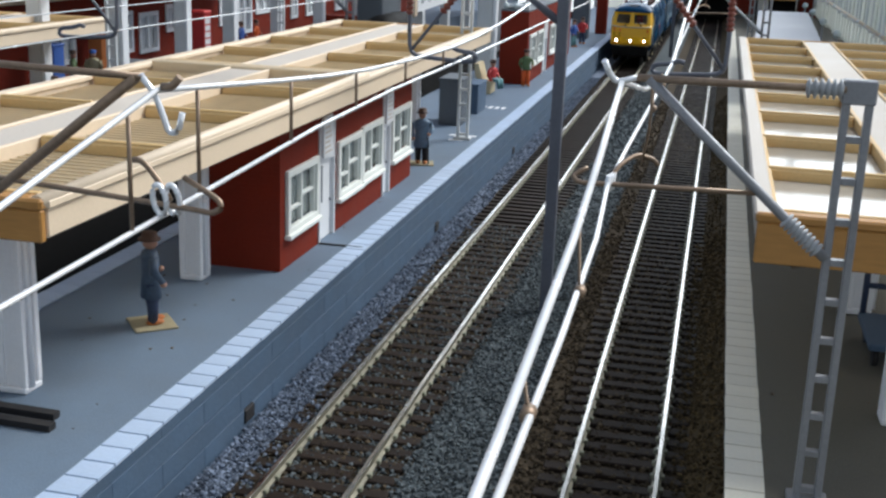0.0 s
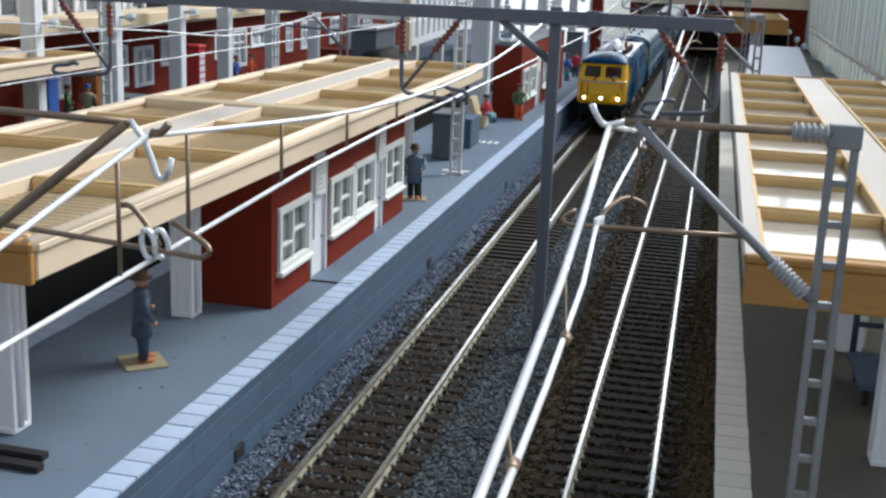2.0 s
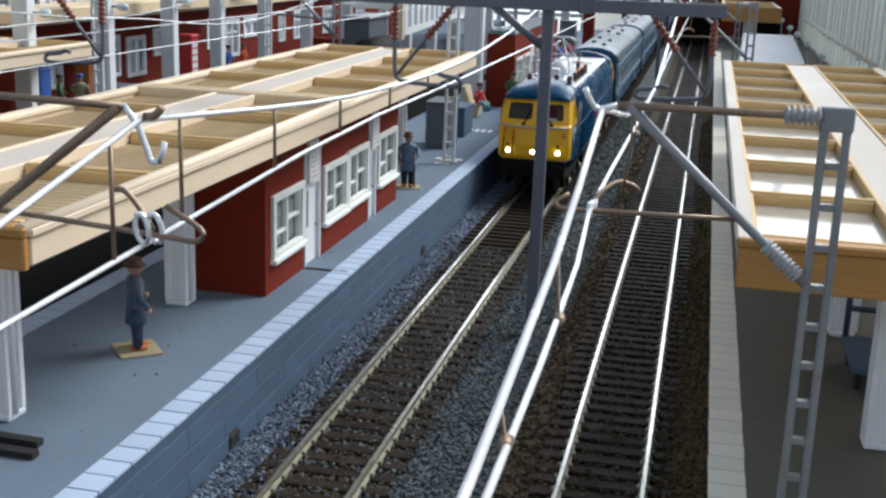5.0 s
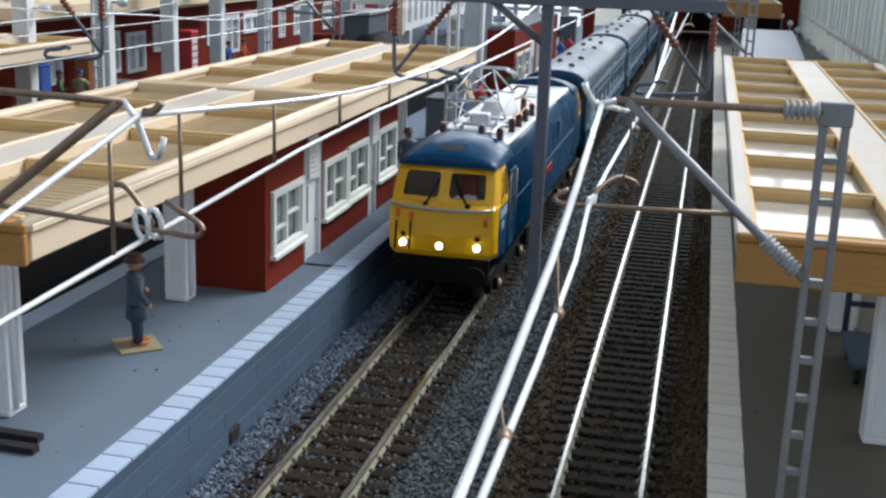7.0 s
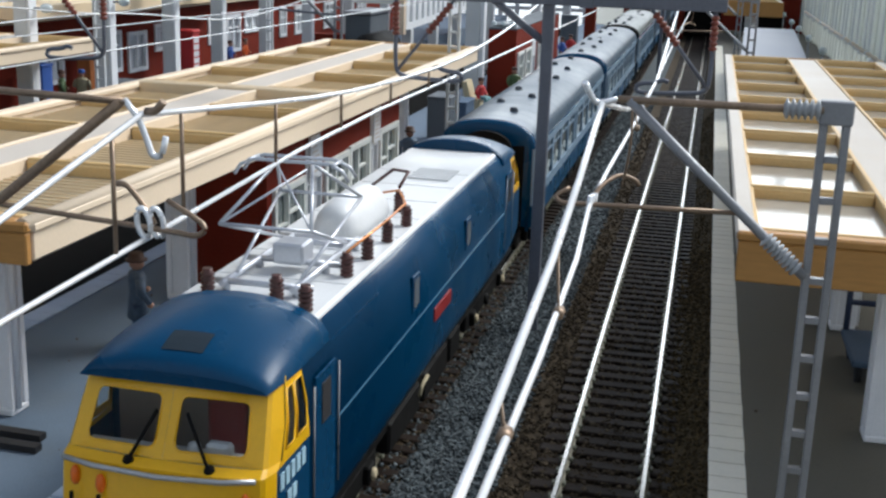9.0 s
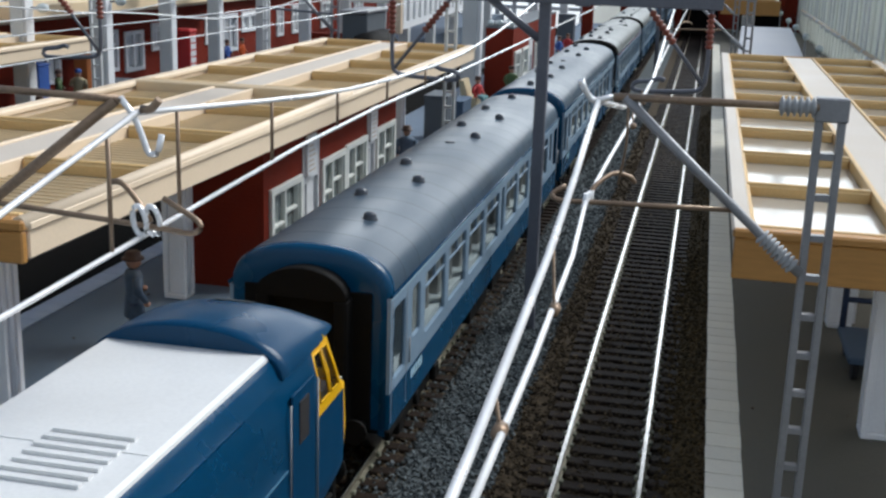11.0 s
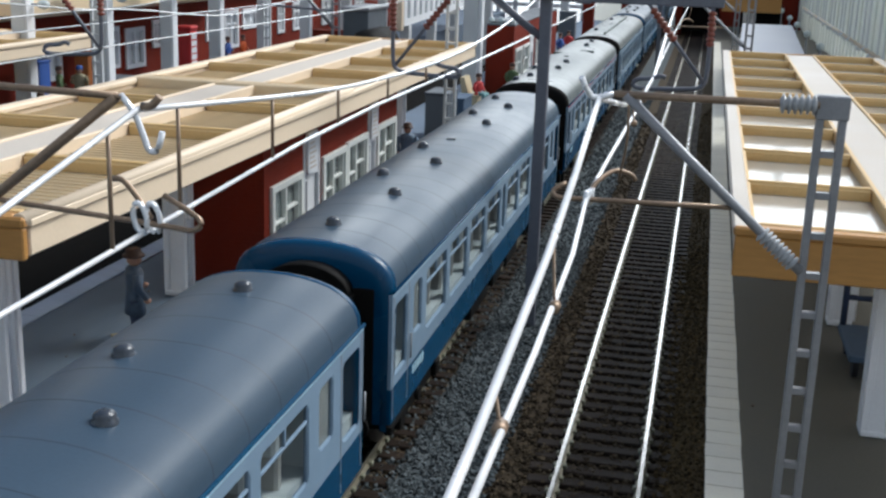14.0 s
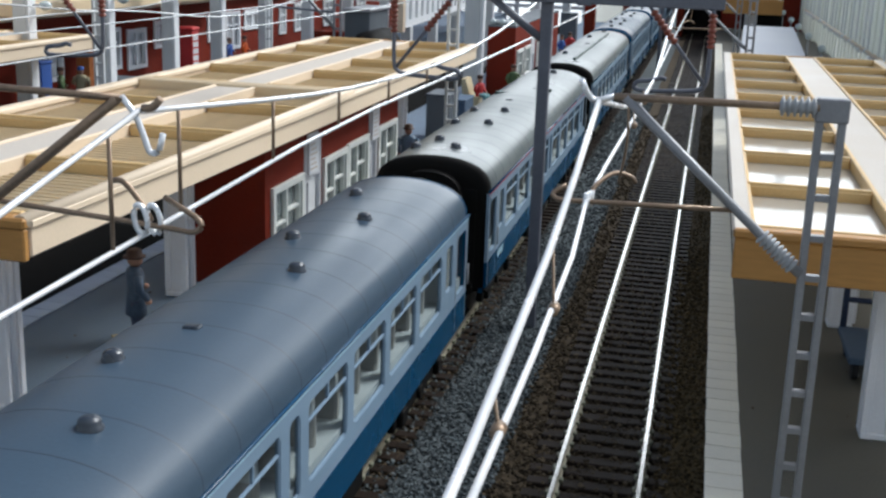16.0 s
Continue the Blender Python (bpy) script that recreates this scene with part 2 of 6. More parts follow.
M_SLAT = mat("weathered_white_slat", (0.74, 0.74, 0.70), 0.5, var=0.12, rand=0.2, dirt=(0.45, 0.43, 0.38), dirt_amt=0.35)
M_FROST = mat("frosted_white_sheet", (0.84, 0.87, 0.87), 0.4, var=0.1, scale=6, fine=40)
M_ROOMWALL = mat("dim_room_wall", (0.30, 0.28, 0.26), 0.85, scale=3, fine=30)
# tone of the added wall, set for the light it throws back
M_BOUNCE = mat("pale_blue_bounce_wall", (0.50, 0.55, 0.60), 0.85, scale=3, fine=30)
def translucent(m, amount, tint=(0.95, 0.96, 0.93)):
    """Let daylight through thin white plastic."""
    n, l = m.node_tree.nodes, m.node_tree.links
    tr = n.new("ShaderNodeBsdfTranslucent"); tr.inputs[0].default_value = (*tint, 1)
    mx = n.new("ShaderNodeMixShader"); mx.inputs[0].default_value = amount
    l.new(n["Principled BSDF"].outputs[0], mx.inputs[1]); l.new(tr.outputs[0], mx.inputs[2]); l.new(mx.outputs[0], n["Material Output"].inputs[0])

translucent(M_SLAT, 0.75)
translucent(M_FROST, 0.72)
translucent(M_GLAZE_L, 0.55, (0.88, 0.76, 0.56))
translucent(M_GLAZE_R, 0.4, (0.9, 0.85, 0.76))
# dark bed colour taken down to near black to hold the canopy's shade
M_SHADEBED = mat("shade_black_track_bed", (0.006, 0.0055, 0.005), 0.95, spec=0.05, var=0.4, bump=0.5)
M_LENS = mat("white_globe", (0.58, 0.64, 0.64), 0.25)

# ---- mesh helpers: all coordinates in millimetres of the model ----
U = 0.001
ORIGIN = {}

class Shape:
    def __init__(self):
        self.v, self.f, self.s, self.k = [], [], [], []

    def quad(self, pts, k=0, smooth=False):
        i = len(self.v)
        self.v += [tuple(p) for p in pts]
        self.f.append(tuple(range(i, i + len(pts))))
        self.s.append(smooth); self.k.append(k)

    def box(self, x0, x1, y0, y1, z0, z1, c=0.0, k=0):
        if c <= 0:
            i = len(self.v)
            self.v += [(x, y, z) for z in (z0, z1) for y in (y0, y1) for x in (x0, x1)]
            for q in ((0, 2, 3, 1), (4, 5, 7, 6), (0, 1, 5, 4), (2, 6, 7, 3), (0, 4, 6, 2), (1, 3, 7, 5)):
                self.f.append(tuple(i + a for a in q)); self.s.append(False); self.k.append(k)
            return self
        lo, hi = (x0, y0, z0), (x1, y1, z1)
        i = len(self.v)
        ids = {}
        for sx in (0, 1):
            for sy in (0, 1):
                for sz in (0, 1):
                    for ax in range(3):
                        p = []
                        for a, s in enumerate((sx, sy, sz)):
                            e = (lo, hi)[s][a]
                            p.append(e if a == ax else e + (c if s == 0 else -c))
                        ids[sx, sy, sz, ax] = len(self.v)
                        self.v.append(tuple(p))
        def face(q):
            self.f.append(tuple(q)); self.s.append(False); self.k.append(k)
        cyc = ((0, 0), (1, 0), (1, 1), (0, 1))
        for ax in range(3):
            for s in (0, 1):
                q = []
                for a, b in cyc:
                    key = [a, b]; key.insert(ax, s)
                    q.append(ids[(*key, ax)])
                flip = (s == 0) != (ax == 1)
                face(q[::-1] if flip else q)
        for ax in range(3):
            o = [a for a in range(3) if a != ax]
            for a, b in cyc:
                def vid(s, m):
                    key = [0, 0, 0]; key[ax] = s; key[o[0]] = a; key[o[1]] = b
                    return ids[(*key, m)]
                face((vid(0, o[0]), vid(1, o[0]), vid(1, o[1]), vid(0, o[1])))
        for sx in (0, 1):
            for sy in (0, 1):
                for sz in (0, 1):
                    face([ids[sx, sy, sz, a] for a in range(3)])
        return self

    def tube(self, pts, r, n=8, k=0, cap=True):
        pts = [Vector(p) for p in pts]
        rs = r if isinstance(r, (list, tuple)) else [r] * len(pts)
        rings = []
        up = None
        for i, p in enumerate(pts):
            d = (pts[min(i + 1, len(pts) - 1)] - pts[max(i - 1, 0)]).normalized()
            ref = Vector((0, 0, 1)) if abs(d.z) < 0.9 else Vector((1, 0, 0))
            a = d.cross(ref).normalized(); b = a.cross(d).normalized()
            rings.append([p + rs[i] * (math.cos(6.28319 * j / n) * a + math.sin(6.28319 * j / n) * b) for j in range(n)])
        self.loft(rings, k, True, cap)
        return self

    def loft(self, rings, k=0, smooth=True, cap=True, closed=True):
        i = len(self.v)
        n = len(rings[0])
        for r in rings:
            self.v += [tuple(p) for p in r]
        for a in range(len(rings) - 1):
            for j in range(n if closed else n - 1):
                j2 = (j + 1) % n
                self.f.append((i + a * n + j, i + a * n + j2, i + (a + 1) * n + j2, i + (a + 1) * n + j))
                self.s.append(smooth); self.k.append(k)
        if cap:
            self.f.append(tuple(i + j for j in range(n))[::-1]); self.s.append(False); self.k.append(k)
            b = i + (len(rings) - 1) * n
            self.f.append(tuple(b + j for j in range(n))); self.s.append(False); self.k.append(k)
        return self

    def lathe(self, base, axis, prof, n=12, k=0):
        """Rings along axis from base: prof holds (distance, radius)."""
        d = Vector(axis).normalized()
        pts = [Vector(base) + d * a for a, _ in prof]
        ref = Vector((0, 0, 1)) if abs(d.z) < 0.9 else Vector((1, 0, 0))
        a = d.cross(ref).normalized(); b = a.cross(d).normalized()
        rings = [[p + r * (math.cos(6.28319 * j / n) * a + math.sin(6.28319 * j / n) * b) for j in range(n)] for p, (_, r) in zip(pts, prof)]
        return self.loft(rings, k)

    def ball(self, c, r, n=10, k=0, sq=(1, 1, 1)):
        rings = []
        m = max(4, n // 2)
        for a in range(m + 1):
            t = math.pi * (0.02 + 0.96 * a / m)
            rings.append([(c[0] + r * sq[0] * math.sin(t) * math.cos(6.28319 * j / n), c[1] + r * sq[1] * math.sin(t) * math.sin(6.28319 * j / n), c[2] - r * sq[2] * math.cos(t)) for j in range(n)])
        return self.loft(rings, k)

def build(name, shape, mats, origin=(0, 0, 0)):
    me = bpy.data.meshes.new(name)
    o = Vector(origin)
    me.from_pydata([tuple((Vector(p) - o) * U) for p in shape.v], [], shape.f)
    for m in (mats if isinstance(mats, (list, tuple)) else [mats]):
        me.materials.append(m)
    me.polygons.foreach_set("use_smooth", shape.s)
    me.polygons.foreach_set("material_index", shape.k)
    bm = bmesh.new(); bm.from_mesh(me)
    bmesh.ops.recalc_face_normals(bm, faces=bm.faces)
    bm.to_mesh(me); bm.free()
    return me

def thing(name, x, y, z, label="", category="", group="", kind=""):
    ob = new(name)
    ob.empty_display_size = 0.002
    ob.location = (x * U, y * U, z * U)
    ORIGIN[ob] = (x, y, z)
    return tagged(ob, label, category, group, kind)

def part(name, shape, mats, parent, label=""):
    ob = new(name, build(name, shape, mats, ORIGIN[parent]))
    ob.parent = parent
    ORIGIN[ob] = ORIGIN[parent]
    return tagged(ob, label)

def solo(name, shape, mats, origin, label, category="", group="", kind=""):
    ob = new(name, build(name, shape, mats, origin))
    ob.location = Vector(origin) * U
    ORIGIN[ob] = origin
    return tagged(ob, label, category, group, kind)

def piece(name, mesh, parent, x, y, z, rz=0.0):
    ob = new(name, mesh)
    ob.parent = parent
    o = ORIGIN[parent]
    ob.location = ((x - o[0]) * U, (y - o[1]) * U, (z - o[2]) * U)
    ob.rotation_euler[2] = rz
    return ob

def shift(ob, x, y, z, rz=0.0):
    """A copy of a thing at another place."""
    c = copy_thing(ob, pose(x * U, y * U, z * U, 0, 0, rz))
    return c

# ---- ground, tracks ----
TRACK_L, TRACK_R, TRACK_B = -70.2, -12.5, -185.0
FLOOR = 15.0
g = Shape()
g.quad([(-30000, -30000, -5), (30000, -30000, -5), (30000, 30000, -5), (-30000, 30000, -5)])
ground = solo("ground", g, M_GROUND, (0, 0, -5), "dark scatter-covered layout baseboard reaching far away", kind="structure")

def sleeper_mesh():
    return build("sleeper", Shape().box(-15.2, 15.2, -1.75, 1.75, -4.4, -2.3, c=0.25), M_SLEEPER)

def rail(x, y0, y1, parent):
    s = Shape()
    h, w, f = 0.5, 0.22, 0.95
    prof = [(-f, -2.35), (f, -2.35), (f, -2.0), (w, -1.75), (w, -0.95), (h, -0.75), (h, -0.08), (h - 0.1, 0), (-h + 0.1, 0), (-h, -0.08), (-h, -0.75), (-w, -0.95), (-w, -1.75), (-f, -2.0)]
    n = len(prof)
    rings = [[(x + a, y, b) for a, b in prof] for y in (y0, y1)]
    s.loft(rings, 1, False)
    for i in range(n):
        if i in (6, 7, 8):
            s.k[i] = 0
    part("rail", s, [M_RAILTOP, M_RAILSIDE], parent)

def track(x, y0, y1, pitch=6.36):
    tr = thing("railway_track", x, y0, -5, "nickel-silver rails on dark brown sleepers in stone ballast", "railway track")
    for dx in (-8.7, 8.7):
        joints = [y0, 181, 372, 760, 1150, y1]
        for a, b in zip(joints[:-1], joints[1:]):
            rail(x + dx, a, b - 0.45, tr)
    me = sleeper_mesh()
    ys = [y0 + pitch * i for i in range(int((y1 - y0) / pitch))]
    for i, y in enumerate(ys[:290]):
        piece("sleeper", me, tr, x + random.uniform(-0.25, 0.25), y, random.uniform(-0.06, 0.04), random.uniform(-0.008, 0.008))
    far = Shape()
    for y in ys[290:]:
        far.box(x - 15.2, x + 15.2, y - 1.75, y + 1.75, -4.4, -2.3)
    if far.v:
        tagged(part("far_sleeper", far, M_SLEEPER, tr), kind="stuff")
    ch = Shape()
    for y in ys:
        if y < 800:
            for dx in (-8.7, 8.7):
                for sgn in (-1, 1):
                    a = x + dx + sgn * 0.62; b = a + sgn * 0.85
                    ch.box(min(a, b), max(a, b), y - 0.75, y + 0.75, -2.32, -1.35, c=0.18)
    tagged(part("rail_chair", ch, M_CHAIR, tr), kind="stuff")
    return tr

track(TRACK_L, 60, 2300)
track(TRACK_R, 60.7, 2300, 6.26)

def ballast(name, material, zones, size, label):
    """Loose stones: each a rough eight-sided lump. zones: x0, x1, y0, y1, z, stones per square mm."""
    rng = np.random.default_rng(7 + len(name))
    V, F = [], []
    base = np.array([(1, 0, 0), (-1, 0, 0), (0, 1, 0), (0, -1, 0), (0, 0, 1), (0, 0, -1)], float)
    tri = np.array([(0, 2, 4), (2, 1, 4), (1, 3, 4), (3, 0, 4), (2, 0, 5), (1, 2, 5), (3, 1, 5), (0, 3, 5)])
    count = 0
    for x0, x1, y0, y1, z, dens in zones:
        n = int((x1 - x0) * (y1 - y0) * dens)
        c = np.stack([rng.uniform(x0, x1, n), rng.uniform(y0, y1, n), z + rng.uniform(-0.45, 0.35, n)], 1)
        r = size * rng.uniform(0.55, 1.25, (n, 1, 1)) * rng.uniform(0.6, 1.25, (n, 6, 1))
        a = rng.uniform(0, 6.28, (n, 3))
        R = np.array([np.array(Euler(t).to_matrix()) for t in a])
        p = np.einsum("nij,nkj->nki", R, base[None] * r) * np.array([1, 1, 0.8]) + c[:, None]
        V.append(p.reshape(-1, 3))
        F.append((tri[None] + 6 * (np.arange(n)[:, None, None] + count)).reshape(-1, 3))
        count += n
    V, F = np.concatenate(V), np.concatenate(F)
    me = bpy.data.meshes.new(name)
    me.from_pydata((V * U).tolist(), [], F.tolist())
    me.materials.append(material)
    return tagged(new(name, me), label, "ballast", kind="stuff")

for m in (M_BAL_L, M_BAL_C, M_BAL_D, M_SCATTER):
    n, l = m.node_tree.nodes, m.node_tree.links
    geo = n.new("ShaderNodeNewGeometry")
    mr = n.new("ShaderNodeMapRange")
    mr.inputs[3].default_value, mr.inputs[4].default_value = 0.4, 1.8
    l.new(geo.outputs["Random Per Island"], mr.inputs[0])
    hs = [q for q in n if q.bl_idname == "ShaderNodeHueSaturation"][0]
    old = hs.inputs["Value"].links[0].from_socket
    mu = n.new("ShaderNodeMath"); mu.operation = "MULTIPLY"
    l.new(old, mu.inputs[0]); l.new(mr.outputs[0], mu.inputs[1]); l.new(mu.outputs[0], hs.inputs["Value"])

def bed(name, x0, x1, y0, y1, z, material, label):
    s = Shape()
    s.box(x0, x1, y0, y1, -5, z)
    return solo(name, s, material, (x0, y0, -5), label, kind="structure")

bed("ballast_bed_platform_side", -93.6, -86.5, -200, 2300, -2.9, M_BAL_L, "blue-grey ballast shoulder beside the platform wall")
bed("ballast_bed_left_track", -86.5, -54, -200, 2300, -3.3, M_BAL_D, "dark ballast bed under the track")
bed("ballast_bed_middle", -54, -35, -200, 2300, -2.9, M_BAL_C, "grey ballast bed between the two tracks")
bed("ballast_bed_right_track", -35, 9.0, -200, 2300, -3.3, M_BAL_D, "dark brown ballast bed under the track")
# strip over the far ground whose black stands for shade under the canopy
bed("track_bed_far", -271.9, -156.1, -200, 2300, -4.2, M_SHADEBED, "dark far track bed with the canopy's shade put into its colour")
ballast("ballast_shoulder", M_BAL_L, [(-93.4, -85.5, 120, 420, -2.3, 2.3), (-93.4, -85.5, 420, 900, -2.5, 0.7), (-90, -80, 120, 420, -2.6, 0.5)], 0.62, "blue-grey ballast stones beside the platform wall")
ballast("ballast_middle", M_BAL_C, [(-55, -34, 110, 420, -2.5, 1.6), (-55, -34, 420, 900, -2.5, 0.6), (-85, -55, 120, 420, -2.75, 0.8)], 0.62, "grey ballast stones between the tracks")
solo("scatter_bank", Shape().loft([[(-1.5, y, -3.3), (1.5, y, -2.7), (9.0, y, 4.3), (9.0, y, -4.9), (-1.5, y, -4.9)] for y in (-200, 2300)], 0, False), M_SCATTER, (4, 60, -5), "bank of brown scatter along the foot of the platform", kind="structure")
ballast("ballast_scatter", M_SCATTER, [(-1, 1.5, 110, 420, -2.5, 1.6), *[(1.5 + k * 0.62, 2.12 + k * 0.62, 110, 420, -2.35 + k * 0.58, 1.9) for k in range(12)], *[(1.5 + k * 1.24, 2.74 + k * 1.24, 420, 800, -2.1 + k * 1.16, 0.7) for k in range(6)]], 0.6, "brown scatter stones along the platform foot")
ballast("ballast_dark", M_BAL_D, [(-85, -55, 110, 420, -2.8, 0.8), (-35, 0, 110, 420, -2.75, 0.9), (-35, 0, 420, 800, -2.8, 0.4)], 0.7, "dark brown ballast stones round the sleepers")

# ---- platforms ----
def platform(name, x0, x1, y0, y1, material, label):
    p = thing(name, (x0 + x1) / 2, y0, -5, label, kind="structure")
    s = Shape()
    s.box(x0, x1, y0, y1, -5, FLOOR - 0.35)
    part("platform_deck", s, material, p)
    return p

XL, XR = -94.7, 8.5
plat_left = platform("platform_island", -156.0, XL - 0.6, -150, 1500, M_PLAT, "grey painted island platform with white edge slabs and a block wall")
plat_right = platform("platform_side", XR + 0.6, 190, -150, 1500, M_PLAT_R, "warm grey platform with ivory edge slabs")
plat_back = platform("platform_far", -340, -272, 150, 1600, M_PLAT, "grey far platform in front of the red station building")

def slabs(parent, x0, x1, y0, y1, material, pitch=6.03, gap=0.42):
    me = build("edge_slab", Shape().box(x0, x1, gap / 2, pitch - gap / 2, FLOOR - 0.75, FLOOR, c=0.06), material, ((x0 + x1) / 2, 0, FLOOR - 2))
    n = int((y1 - y0) / pitch)
    for i in range(n):
        piece("edge_slab", me, parent, (x0 + x1) / 2 + random.uniform(-0.08, 0.08), y0 + i * pitch, FLOOR - 2 + random.uniform(-0.025, 0.025))

slabs(plat_left, XL - 5.4, XL + 0.75, 86.6, 1240, M_SLAB)
slabs(plat_left, -157.5, -151.0, 150, 520, M_SLAB)
slabs(plat_right, XR - 0.3, XR + 6.4, 83.0, 1240, M_SLAB_R, 6.17)

def block_wall(parent, x, y0, y1, sgn):
    """Courses of blocks on the track side of a platform, in front of a pale mortar face."""
    face = Shape().box(min(x - sgn * 0.6, x - sgn * 0.25), max(x - sgn * 0.6, x - sgn * 0.25), -150, 1500, -5, FLOOR - 0.8)
    part("mortar_face", face, M_JOINT, parent)
    h, ln = 5.15, 37.2
    me = build("wall_block", Shape().box(-0.35, 0.35, 0.03, ln - 0.03, 0.16, h - 0.16, c=0.08), M_BLOCK)
    rest = Shape()
    for c in range(4):
        z = -3.8 + c * h
        top = min(z + h, FLOOR - 0.85)
        n = int((y1 - y0) / ln)
        for i in range(n):
            y = y0 + i * ln + (ln / 2 if c % 2 else 0)
            if i < 62 and top - z > h - 0.01:
                piece("wall_block", me, parent, x, y, z)
            else:
                rest.box(x - 0.35, x + 0.35, y + 0.03, y + ln - 0.03, z + 0.16, top - 0.1)
    tagged(part("far_wall_block", rest, M_BLOCK, parent), kind="stuff")

block_wall(plat_left, XL, 90, 1450, 1)

# crumbs of scenery material dropped on the platforms
rng_c = random.Random(12)
crumb = Shape()
for k in range(70):
    side = k in range(16, 34)
    cx, cy = (rng_c.uniform(16, 60), rng_c.uniform(130, 300)) if side else (rng_c.uniform(-148, -101), rng_c.uniform(140, 420))
    if k < 16:
        cx, cy = 28.0 + rng_c.gauss(0, 2.2), 338.5 + rng_c.gauss(0, 2.0)
    r = rng_c.uniform(0.15, 0.4) if k >= 16 else rng_c.uniform(0.3, 0.75)
    crumb.ball((cx, cy, FLOOR - 0.3), r, 6, 0, (1, rng_c.uniform(0.6, 1.6), 0.6))
solo("platform_crumbs", crumb, M_SHOE2, (0, 0, FLOOR), "brown crumbs of scatter dropped on the platforms", "crumbs", kind="stuff")

# painted marks and small drains on the island platform
marks = Shape()
for y in (496, 508):
    marks.box(-112 + random.uniform(-4, 4), -104 + random.uniform(-3, 3), y, y + 3.2, FLOOR - 0.36, FLOOR - 0.28)
for k in range(6):
    marks.box(-125 + k * 3.4, -123 + k * 3.4, 596, 604, FLOOR - 0.36, FLOOR - 0.28)
part("painted_marks", marks, M_WHITE, plat_left, "worn white paint marks")
crack = Shape().box(-108.5, -95.5, 312.2, 312.9, FLOOR - 0.36, FLOOR + 0.06)
part("deck_joint", crack, M_DARK, plat_left, "dark joint across the deck")
for y in (222, 399, 560):
    part("drain_hole", Shape().box(XL - 0.3, XL + 0.75, y, y + 5.5, -2.2, 1.2, c=0.3), M_DARK, plat_left, "dark drain opening")

# ---- canopies ----
def column(x, y, z1, group):
    c = thing("canopy_column", x, y, FLOOR - 0.35, "white painted square canopy column with raised corner strips", "column", group)
    part("base", Shape().box(x - 3.06, x + 3.06, y - 2.96, y + 2.96, FLOOR - 0.35, FLOOR + 1.1, c=0.3), M_COLUMN, c)
    part("shaft", Shape().box(x - 2.4, x + 2.4, y - 2.3, y + 2.3, FLOOR + 1.1, z1, c=0.2), M_COLUMN, c)
    for sx in (-1, 1):
        for sy in (-1, 1):
            cx, cy = x + sx * 2.3, y + sy * 2.2
            part("corner_strip", Shape().box(cx - 0.75, cx + 0.75, cy - 0.75, cy + 0.75, FLOOR + 1.1, z1, c=0.15), M_COLUMN, c)
    p = Shape().tube([(x + 3.4, y - 1.2, FLOOR + 1), (x + 3.4, y - 1.2, z1)], 0.55, 8)
    p.lathe((x + 3.4, y - 1.2, FLOOR + 20), (0, 0, 1), [(0, 0.85), (1.2, 0.85)], 8)
    part("downpipe", p, M_COLUMN, c)
    return c

